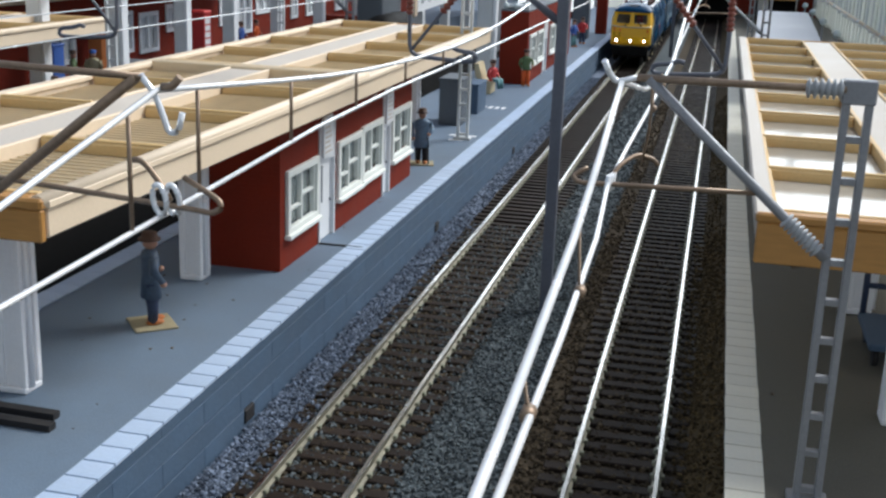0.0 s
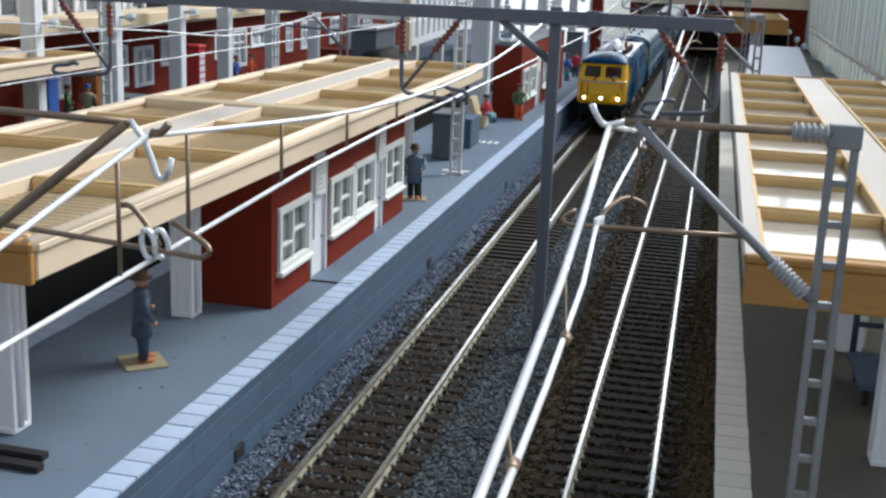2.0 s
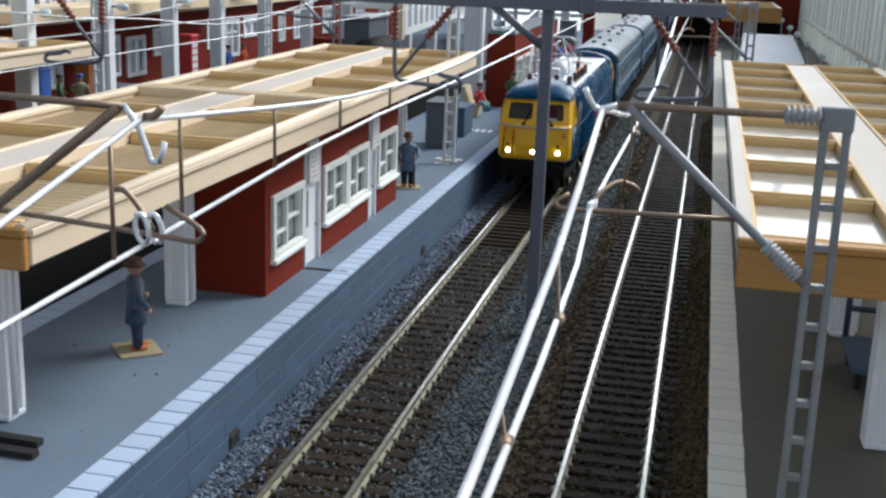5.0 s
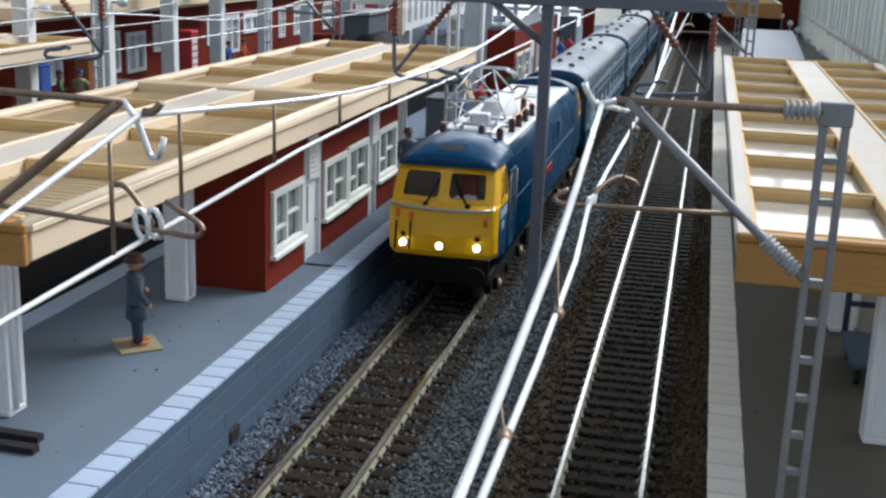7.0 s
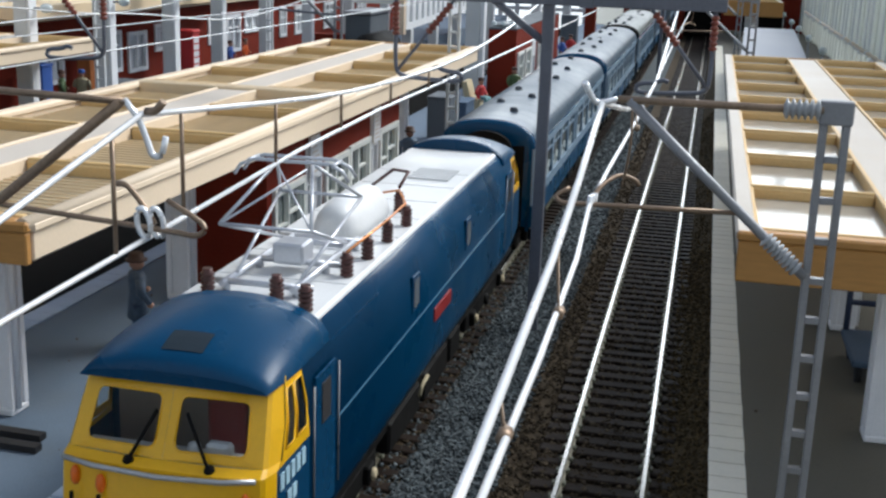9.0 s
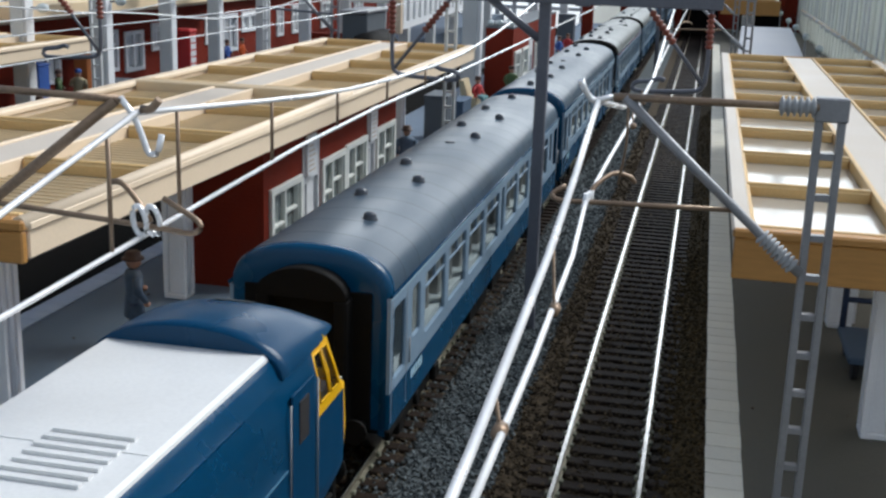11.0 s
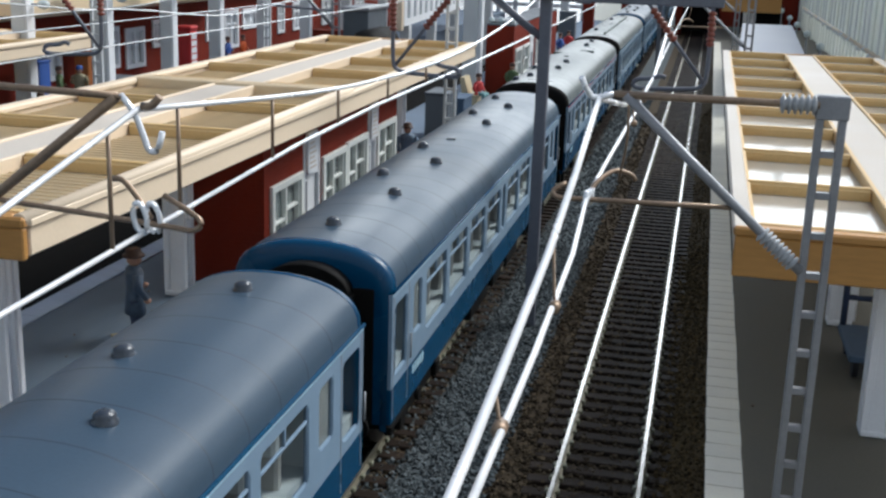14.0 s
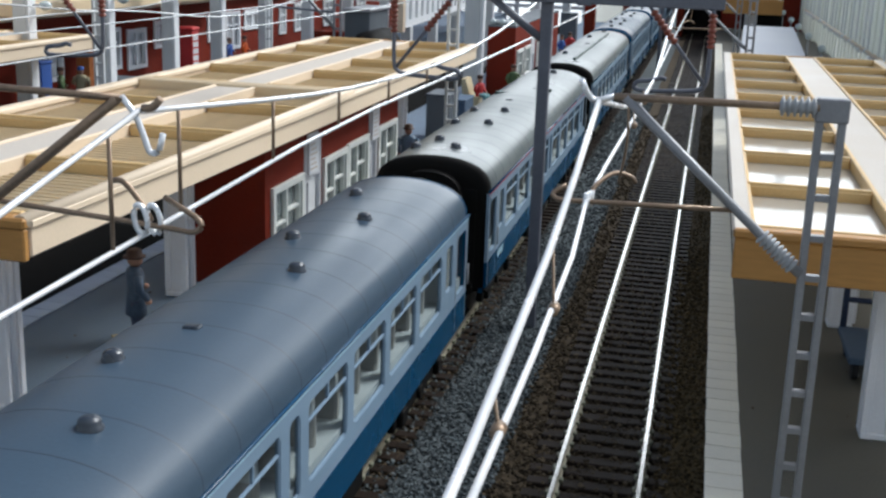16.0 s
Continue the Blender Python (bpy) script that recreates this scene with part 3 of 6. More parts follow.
def canopy(name, x0, x1, y0, y1, z, bays, strip, mats, label, stripw=5.5, drop=6.2, ribbed=True, kerb=None):
    fas, rib, st, gl = mats
    c = thing(name, (x0 + x1) / 2, y0, z - 6.5, label, "canopy")
    w = 3.0
    def fascia(a0, a1, b0, b1, pname):
        s = Shape()
        s.box(a0, a1, b0, b1, z - 6.2, z - 1.2, c=0.3)
        e = 0.7
        s.box(a0 - e, a1 + e, b0 - e, b1 + e, z - 1.6, z + 0.2, c=0.45)
        part(pname, s, fas, c)
    fascia(x0 + 0.7, x0 + w, y0 + 0.7, y1 - 0.7, "side_fascia")
    fascia(x1 - w, x1 - 0.7, y0 + 0.7, y1 - 0.7, "side_fascia")
    for b0 in (y0 + 0.8, y1 - w):
        s = Shape()
        s.box(x0 + w + 0.75, x1 - w - 0.75, b0, b0 + w - 0.8, z - drop, z + 0.1, c=0.3)
        part("end_fascia", s, M_ENDWOOD, c)
    eb = Shape().box(x0 + 0.5, x1 - 0.5, y0 - 1.6, y0 - 0.1, z - drop - 0.2, z - 1.3, c=0.25)
    eb.box(x0 + 0.2, x1 - 0.2, y0 - 1.9, y0 - 0.1, z - 1.3, z + 0.5, c=0.4)
    part("end_board", eb, M_ENDWOOD, c, "orange-brown end board")
    sx0, sx1 = strip - stripw, strip + stripw
    part("roof_strip", Shape().box(sx0, sx1, y0 + 3.2, y1 - 3.2, z - 3.0, z - 0.3, c=0.2), st, c)
    for x in (sx0 - 1.2, sx1):
        part("strip_kerb", Shape().box(x + 0.05, x + 1.15, y0 + 3.3, y1 - 3.3, z - 3.4, z + 0.15, c=0.2), kerb or fas, c)
    if kerb:
        for x in (x0 + w + 0.1, x1 - w - 1.3):
            part("inner_frame", Shape().box(x, x + 1.2, y0 + 3.3, y1 - 3.3, z - 3.6, z - 0.1, c=0.2), kerb, c)
    for i in range(bays + 1):
        y = y0 + 4 + (y1 - y0 - 8) * i / bays
        for a, b in ((x0 + w + 0.8, sx0 - 1.3), (sx1 + 1.3, x1 - w - 0.8)):
            s = Shape()
            s.box(a, b, y - 1.2, y + 1.2, z - 3.6, z - 0.25, c=0.35)
            s.box(a, b, y - 0.75, y + 0.75, z - 0.5, z + 0.25, c=0.2)
            part("roof_rib", s, rib, c)
    for i in range(bays):
        ya = y0 + 4 + (y1 - y0 - 8) * i / bays + 1.2
        yb = y0 + 4 + (y1 - y0 - 8) * (i + 1) / bays - 1.2
        for a, b in ((x0 + w + 0.7, sx0 - 1.3), (sx1 + 1.3, x1 - w - 0.7)):
            s = Shape()
            s.box(a, b, ya, yb, z - 3.3, z - 2.6)
            k = ya + 1.5
            while ribbed and k < yb - 1.5:
                s.box(a + 0.3, b - 0.3, k, k + 0.45, z - 2.65, z - 2.3)
                k += 2.6
            part("glazing_panel", s, gl, c)
    return c

island = canopy("island_canopy", -168.5, -97.0, 154, 508, 63.5, 8, -134.0, (M_CREAM_PALE, M_OCHRE, M_STRIP, M_GLAZE_L), "cream timber platform canopy with ribbed smoky roof glazing")
for yb, wd in ((321.5, 2.6), (325.0, 2.2)):
    part("joint_beam", Shape().box(-165.3, -100.2, yb, yb + wd, 59.6, 64.1, c=0.4), M_CREAM, island)
part("cap_rail", Shape().tube([(-98.4, 153.0, 63.2), (-98.4, 323, 63.7)], 1.3, 12), M_CREAM_PALE, island, "rounded cream cap rail")
canopy("side_canopy", 9.2, 84.0, 210, 598, 58.5, 9, 46.0, (M_STRIP_R, M_OCHRE, M_STRIP_R, M_GLAZE_R), "cream timber platform canopy with milky roof glazing", 6.0, 8.6, False, M_OCHRE)
canopy("far_canopy", -330, -262, 250, 470, 62.0, 5, -296.0, (M_CREAM_PALE, M_OCHRE, M_STRIP, M_GLAZE_L), "cream timber canopy over the far platform")
for y in (190, 270, 490):
    column(-128.0, y, 60.3, "island canopy columns")
for y in (228, 300, 375, 450, 525):
    column(41.0, y, 54.8, "side canopy columns")

# ---- red station building on the island ----
def sash_window(parent, x, y0, y1, z0, z1, split=1):
    """Deep ivory frame, sill and mullions with recessed panes, facing the tracks."""
    w = 2.0
    ring = lambda px, e: [(px, y0 + e, z0 + e * 0.95), (px, y1 - e, z0 + e * 0.95), (px, y1 - e, z1 - e), (px, y0 + e, z1 - e)]
    win = Shape().loft([ring(x - 0.6, 0), ring(x + 0.85, 0), ring(x + 1.0, 0.2), ring(x + 1.0, w - 0.2), ring(x + 0.8, w), ring(x - 0.6, w)], 0, False, False)
    f = part("window", win, M_IVORY, parent, "ivory plastic window frame")
    part("sill", Shape().box(x - 0.3, x + 1.9, y0 - 0.6, y1 + 0.6, z0 - 1.0, z0 + 0.3, c=0.2), M_IVORY, f)
    bays = np.linspace(y0 + w, y1 - w, split * 2 + 1)
    for i, (a, b) in enumerate(zip(bays[:-1], bays[1:])):
        part("pane", Shape().box(x - 1.5, x - 1.3, a + 0.3, b - 0.3, z0 + w, z1 - w), M_WINGLASS, f)
        bar = Shape()
        bar.box(x - 1.3, x + 0.2, b - 0.55, b + 0.55, z0 + w * 0.9, z1 - w, c=0.12)
        zc = z0 + (z1 - z0) * (0.36 if i % 2 == 0 else 0.5)
        bar.box(x - 1.25, x, a, b - 0.5, zc - 0.45, zc + 0.45, c=0.12)
        part("mullion", bar, M_IVORY, f)
    part("reveal", Shape().box(x - 2.9, x - 2.6, y0 + w * 0.5, y1 - w * 0.5, z0 + 1, z1 - 1), M_INNER, f, "pale room behind the glass")

def station_building(x, y0, y1, depth, z1, wins, doors, label):
    b = thing("station_building", x - depth / 2, y0, FLOOR - 0.35, label, "building")
    z0 = FLOOR - 0.35
    holes = sorted([(a, c, z0a, z1a) for a, c, z0a, z1a, _ in wins] + [(a, c, z0, zt) for a, c, zt in doors])
    y = y0
    t = 1.6
    # one front sheet with its openings cut through
    s = Shape()
    ys = sorted({y0, y1} | {v for h_ in holes for v in h_[:2]})
    zs_ = sorted({z0, z1} | {v for h_ in holes for v in h_[2:]})
    solid = lambda p, q: not any(a <= p < c and za <= q < zb for a, c, za, zb in holes)
    index = {}
    def vert(px, py, pz):
        key = (round(px, 3), round(py, 3), round(pz, 3))
        if key not in index:
            index[key] = len(s.v); s.v.append((px, py, pz))
        return index[key]
    def face(*p):
        s.f.append(tuple(vert(*q) for q in p)); s.s.append(False); s.k.append(0)
    for i in range(len(ys) - 1):
        for j in range(len(zs_) - 1):
            ya, yb, za, zb = ys[i], ys[i + 1], zs_[j], zs_[j + 1]
            if not solid(ya, za):
                continue
            face((x, ya, za), (x, yb, za), (x, yb, zb), (x, ya, zb))
            face((x - t, ya, zb), (x - t, yb, zb), (x - t, yb, za), (x - t, ya, za))
            if i == 0 or not solid(ys[i - 1], za):
                face((x - t, ya, za), (x, ya, za), (x, ya, zb), (x - t, ya, zb))
            if i == len(ys) - 2 or not solid(yb, za):
                face((x, yb, za), (x - t, yb, za), (x - t, yb, zb), (x, yb, zb))
            if j == 0 or not solid(ya, zs_[j - 1]):
                face((x, ya, za), (x - t, ya, za), (x - t, yb, za), (x, yb, za))
            if j == len(zs_) - 2 or not solid(ya, zb):
                face((x - t, ya, zb), (x, ya, zb), (x, yb, zb), (x - t, yb, zb))
    part("front_wall", s, M_RED, b)
    e = Shape().box(x - depth, x - t, y0, y0 + t, z0, z1)
    part("end_wall", e, M_RED, b)
    part("end_wall", Shape().box(x - depth, x - t, y1 - t, y1, z0, z1), M_RED, b)
    part("back_wall", Shape().box(x - depth, x - depth + t, y0 + t, y1 - t, z0, z1), M_RED, b)
    part("flat_roof", Shape().box(x - depth, x + 0.3, y0 - 0.3, y1, z1, z1 + 1.0, c=0.2), M_BOXGREY, b)
    for a, c, za, zb, sp in wins:
        sash_window(b, x, a, c, za, zb, sp)
    for a, c, zt in doors:
        d = Shape().box(x - 1.5, x - 0.7, a + 0.9, c - 0.9, z0, zt - 11, c=0.15)
        d.box(x - 1.2, x + 0.5, a, a + 1.0, z0, zt, c=0.15)
        d.box(x - 1.2, x + 0.5, c - 1.0, c, z0, zt, c=0.15)
        d.box(x - 1.0, x + 0.35, a + 1.0, c - 1.0, zt - 11.5, zt, c=0.15)
        dr = part("door", d, M_WHITE, b, "white panelled door with a light above")
        part("pane", Shape().box(x - 0.7, x - 0.55, a + 2.0, a + 5.4, zt - 24, zt - 13), M_BOXGREY, dr)
        part("knob", Shape().ball((x - 0.3, c - 2.2, z0 + 11), 0.5, 8), M_STEEL, dr)
    return b

station_building(-109, 282, 417, 27, 56.6,
                 [(286, 311, 23.6, 41.4, 1), (329, 353, 24.4, 42.2, 1), (353.5, 377, 24.8, 42.8, 1), (389, 414, 25.0, 43.2, 1)],
                 [(312.5, 326.5, 50), (378.5, 387.5, 50)], "oxide red brick station building with ivory windows and white doors")
station_building(-112, 700, 900, 17, 58,
                 [(706, 730, 25, 44, 1), (736, 760, 25, 44, 1), (790, 815, 25, 44, 1), (840, 865, 25, 44, 1)],
                 [(764, 780, 48)], "oxide red brick building further along the platform")

# notices on the doors' side
for y in (313.5, 379):
    nb = Shape().box(-108.4, -107.6, y, y + 8, 40, 52, c=0.1)
    ob = solo("notice_board", nb, M_WHITE, (-108, y, 40), "white notice board on the red brick wall", "sign", "wall notices")
    k = Shape()
    for i in range(7):
        k.box(-107.6, -107.5, y + 1, y + 7 - (i % 3), 41.3 + i * 1.45, 41.8 + i * 1.45)
    part("printed_lines", k, M_STRIP, ob)

# ---- overhead line ----
def rounded(pts, times=2):
    """Bent wire: each corner cut twice, the ends kept."""
    P = [Vector(p) for p in pts]
    for _ in range(times if len(P) > 2 else 0):
        out = [P[0]]
        for i, (a, b) in enumerate(zip(P[:-1], P[1:])):
            if i > 0:
                out.append(a.lerp(b, 0.22))
            if i < len(P) - 2:
                out.append(a.lerp(b, 0.78))
        P = out + [P[-1]]
    return [tuple(p) for p in P]

def rod_thing(parent, name, pts, r, material, n=8):
    return part(name, Shape().tube(rounded(pts), r, n), material, parent)

def insulator(parent, a, b, r, material, sheds=6):
    a, b = Vector(a), Vector(b)
    L = (b - a).length
    prof = [(0, r * 0.45)]
    for i in range(sheds):
        s = L * (i + 0.15) / sheds
        d = L / sheds
        prof += [(s, r * 0.6), (s + d * 0.25, r), (s + d * 0.5, r), (s + d * 0.75, r * 0.6)]
    prof.append((L, r * 0.45))
    part("insulator", Shape().lathe(a, b - a, prof, 12), material, parent)

def lattice_mast(x, y, z0, z1, w=4.6, label="grey lattice steel catenary mast on the platform", paint=M_STEEL):
    m = thing("catenary_mast", x, y, z0, label, "mast", "catenary masts")
    for sx in (-1, 1):
        lx = x + sx * (w / 2 - 0.6)
        part("leg", Shape().box(lx - 0.6, lx + 0.6, y - 0.9, y + 0.9, z0, z1, c=0.15), paint, m)
    zz = z0 + 2.4
    while zz < z1 - 4:
        part("rung", Shape().box(x - w / 2 + 1.2, x + w / 2 - 1.2, y - 0.7, y + 0.7, zz - 0.55, zz + 0.55, c=0.1), paint, m)
        zz += 6.6
    part("cap", Shape().box(x - w / 2 - 0.25, x + w / 2 + 0.25, y - 1.2, y + 1.2, z1 - 3.5, z1 + 0.3, c=0.25), paint, m)
    part("foot", Shape().box(x - w / 2 - 1, x + w / 2 + 1, y - 2, y + 2, z0, z0 + 1.2, c=0.2), paint, m)
    return m

mast = lattice_mast(21.6, 187.5, FLOOR - 0.35, 85.4)
def cantilever(m):
    y = 186.5
    rod_thing(m, "top_tube", [(-12.0, y, 84.0), (14, y, 84.1), (19.6, y, 84.2)], 0.62, M_ROD)
    insulator(m, (13.6, y, 84.1), (19.2, y, 84.2), 1.6, M_INSUL, 6)
    rod_thing(m, "strut_tube", [(-10.2, y, 84.0), (13.4, y, 62.8), (19.6, y, 57.4)], 0.8, M_STEEL)
    insulator(m, (12.8, y, 63.3), (18.4, y, 58.4), 1.4, M_INSUL, 9)
    rod_thing(m, "registration_arm", [(9.0, y, 67.0), (-16, y, 66.5), (-20.0, y, 66.3), (-21.5, y + 1.0, 67.2), (-19.0, y + 2, 68.6)], 0.42, M_ROD)
    rod_thing(m, "steady_hook", [(-15.4, y, 66.6), (-14.2, y + 3, 69.0), (-11.5, y + 7, 70.6), (-8.6, y + 8, 69.6), (-8.0, y + 8, 68.6)], 0.4, M_ROD)
    rod_thing(m, "support_hook", [(-12.0, y, 84.0), (-15.2, y, 83.0), (-16.4, y - 1, 84.6), (-17.2, y - 2, 86.6)], 0.5, M_WIRE)
    rod_thing(m, "hanger", [(-9.6, y, 84), (-9.4, y + 0.5, 76.0), (-10.5, y + 2, 69.5)], 0.2, M_ROD)
    for k in range(3):
        rod_thing(m, "wire_clip", [(-15.6 + k * 0.4, y - 1.5 + k * 1.4, 65.4), (-15.2 + k * 0.3, y - 1.5 + k * 1.4, 68.2)], 0.42, M_WIRE)
cantilever(mast)
shift(mast, 23.0, 640, FLOOR - 0.35)
shift(mast, 24.0, 1010, FLOOR - 0.35)
mast2 = lattice_mast(-107.0, 500, FLOOR - 0.35, 97, 5.4, "grey lattice mast standing on the island platform", M_POST)
shift(mast2, -112, 850, FLOOR - 0.35)
mast3 = lattice_mast(-288.0, 520, FLOOR - 0.35, 97, 5.4, "grey lattice mast on the far platform", M_POST)
shift(mast3, -270, 700, FLOOR - 0.35)

# cantilever over the near end of the left track, on a mast beside the canopy
m4 = lattice_mast(-107.5, 139, FLOOR - 0.35, 90, 4.6, "grey lattice mast at the end of the canopy")
yy = 138.5
rod_thing(m4, "top_tube", [(-106, yy, 86.6), (-93, yy, 86.1), (-72.5, yy, 85.7)], 0.5, M_ROD)
rod_thing(m4, "strut_tube", [(-106, yy, 60.0), (-94, yy, 69.5), (-73.4, yy, 85.6)], 0.72, M_ROD)
rod_thing(m4, "registration_arm", [(-96.0, yy, 70.5), (-92.0, yy, 70.3), (-66, yy, 68.6), (-63.0, yy, 68.2), (-61.6, yy, 69.2), (-62.4, yy + 0.4, 70.2), (-67.5, yy + 1, 72.6)], 0.4, M_ROD)
rod_thing(m4, "steady_hook", [(-75.0, yy + 0.5, 74.4), (-73.2, yy + 0.5, 74.6), (-70.8, yy + 0.5, 71.8), (-69.0, yy, 69.4)], 0.42, M_ROD)
for k in range(2):
    loop = [(-70.4 + k * 1.7 + 0.95 * math.cos(a) - 0.3 * math.sin(a), yy - 0.4 + 0.5 * k, 69.6 + 2.0 * math.sin(a)) for a in np.linspace(-1.3, 4.6, 18)]
    part("wire_clip", Shape().tube(loop, 0.4, 8), M_WIRE, m4, "bright bent wire clip")
rod_thing(m4, "support_hook", [(-72.8, yy, 86.0), (-70.8, yy, 83.6), (-69.6, yy, 80.5), (-69.0, yy, 78.6), (-67.6, yy, 78.8), (-67.0, yy, 81.4)], 0.45, M_WIRE)
rod_thing(m4, "wire_clip", [(-69.8, yy, 84.6), (-68.4, yy, 84.6), (-67.2, yy, 86.0)], 0.55, M_ROD)

def portal(y, x_left, x_right, name_label):
    p = thing("catenary_portal", -42.5, y, -5, name_label, "gantry")
    part("mast", Shape().box(-44.1, -40.9, y - 1.6, y + 1.6, -5, 96.4, c=0.3), M_STEEL_D, p)
    part("mast_foot", Shape().box(-46, -39, y - 3, y + 3, -5, -3.4, c=0.3), M_STEEL_D, p)
    part("beam", Shape().box(x_left, x_right, y - 3.4, y - 1.65, 91.8, 95.4, c=0.25), M_STEEL_D, p)
    part("splice_plate", Shape().box(-34, -30, y - 3.8, y - 1.6, 91.4, 95.8, c=0.2), M_STEEL_D, p)
    rod = Shape().tube([(-58.5, y - 1.5, 93.0), (-43.4, y - 0.5, 81.5)], 1.1, 8)
    part("brace", rod, M_STEEL_D, p)
    def drop(x, d, track_x):
        part("drop_tube", Shape().tube(rounded([(x, y - 2.5, 92), (x, y - 2.5, 73.5), (x - d * 0.8, y - 2.5, 71.0), (x - d * 3, y - 2.5, 69.9), (x - d * 18.5, y - 2.5, 69.2), (x - d * 19.8, y - 2.5, 70.4), (x - d * 18.8, y - 2.5, 71.9), (x - d * 14.5, y - 2.5, 72.2), (x - d * 12.5, y - 2.5, 73.2), (x - d * 11, y - 2.5, 72.6)]), 0.62, 8), M_STEEL_D, p)
        insulator(p, (x, y - 2.5, 91.0), (x, y - 2.5, 81.5), 1.15, M_INSUL_R, 7)
        a, b = (x - d * 17, y - 2.5, 92.2), (x - d * 0.3, y - 2.5, 71.2)
        part("drop_stay", Shape().tube([a, b], 0.5, 8), M_STEEL_D, p)
        m = lambda t: tuple(a[i] + (b[i] - a[i]) * t for i in range(3))
        insulator(p, m(0.06), m(0.46), 1.1, M_INSUL_R, 7)
    return p, drop

p1, drop1 = portal(325, -210, 5.4, "dark grey overhead gantry with brown insulators between the tracks")
drop1(-85.6, -1, TRACK_L)
drop1(2.5, 1, TRACK_R)
drop1(-176.5, 1, TRACK_B)
p2, drop2 = portal(1100, -210, 20, "dark grey overhead gantry further down the line")
drop2(-85.6, -1, TRACK_L)
drop2(2.5, 1, TRACK_R)

def wire(name, pts, r, label, n=8, smooth=False):
    # gently rounded run between the given places
    out = []
    P = [Vector(p) for p in pts]
    for i in range(len(P) - 1):
        a, b = P[i], P[i + 1]
        ta = (P[i + 1] - P[max(i - 1, 0)]) * 0.5; tb = (P[min(i + 2, len(P) - 1)] - P[i]) * 0.5
        for k in range(6 if smooth else 0):
            t = k / 6
            out.append((2 * t**3 - 3 * t**2 + 1) * a + (t**3 - 2 * t**2 + t) * ta + (3 * t**2 - 2 * t**3) * b + (t**3 - t**2) * tb)
    out = out + [P[-1]] if smooth else P
    return solo(name, Shape().tube([tuple(p) for p in out], r, n), M_WIRE, tuple(pts[0]), label, "wire", "overhead wires")

X = TRACK_L
wire("contact_wire", [(X, -60, 65), (X, 40, 65.6), (X, 101, 66.0), (X, 140, 67.4), (X, 200, 69.6), (X, 253, 70.2), (X, 325, 69.6), (X, 520, 69.4), (X, 900, 69), (X, 1500, 69)], 0.38, "bright overhead contact wire above the track")
wire("messenger_wire", [(X, -60, 52), (X, 60, 67.4), (X, 138, 84.2), (X, 158, 82.4), (X, 183, 80.2), (X, 207, 78.3), (X, 231, 76.8), (X, 270, 75.2), (X, 310, 74.4), (X, 345, 74.6), (X, 380, 75.8), (X, 410, 77.3), (X, 442, 79.3), (X, 500, 84), (X, 700, 74), (X, 900, 84)], 0.42, "bright overhead messenger wire above the track")
for y, a, b in ((130, 82.3, 66.9), (150, 83.2, 67.8), (187, 80.0, 69.2), (224, 77.3, 70.0), (262, 75.6, 70.1), (300, 74.4, 69.8)):
    solo("dropper", Shape().tube([(X, y, a), (X, y, b)], 0.3, 6), M_ROD, (X, y, b), "thin brown dropper between two overhead wires", "wire", "droppers")
wire("contact_wire", [(-11.5, -80, 66.6), (-12.3, 70, 66.6), (-12.6, 110, 66.6), (-13.4, 150, 66.6), (-15.2, 184, 66.8), (-14.4, 210, 68.4), (-13.5, 277, 68.6), (-13.3, 325, 68.6), (-13.4, 520, 69.0), (-12.5, 900, 69), (-12.5, 1500, 69)], 0.4, "bright overhead contact wire above the track")
wire("messenger_wire", [(-13.0, -80, 64.0), (-13.3, 40, 66.0), (-13.5, 81, 68.5), (-13.5, 124, 73.4), (-13.8, 151, 77.4), (-14.4, 186.5, 83.1), (-13.5, 235, 76.0), (-12.2, 282, 72.2), (-11.8, 330, 72.2), (-11.8, 420, 80), (-12.5, 520, 84), (-12.5, 700, 74), (-12.5, 900, 84)], 0.5, "bright overhead messenger wire above the track")
for y, a, b in ((91, 69.4, 66.2), (127, 73.8, 66.2), (262, 73.6, 68.2), (300, 72.0, 68.8)):
    solo("dropper", Shape().tube([(-13.3, y, a), (-12.8, y, b + 0.4), (-12.7, y - 0.8, b)], 0.2, 6).lathe((-12.7, y - 1.6, b + 0.35), (0, 1, 0), [(0, 0.3), (0.2, 0.72), (1.8, 0.72), (2.0, 0.3)], 8), M_ROD, (-12.9, y, b), "thin brown dropper between two overhead wires", "wire", "droppers")
for x, z in ((-186, 69.5), (-238, 69.5)):
    wire("contact_wire", [(x, 120, z), (x, 325, z + 0.8), (x, 600, z - 0.4), (x, 1000, z), (x, 1500, z)], 0.24, "bright overhead contact wire over the far tracks", smooth=True)
    wire("messenger_wire", [(x, 120, z + 9), (x, 325, z + 13), (x, 450, z + 5.5), (x, 600, z + 13), (x, 780, z + 5), (x, 1000, z + 13), (x, 1400, z + 5)], 0.24, "bright overhead messenger wire over the far tracks", smooth=True)

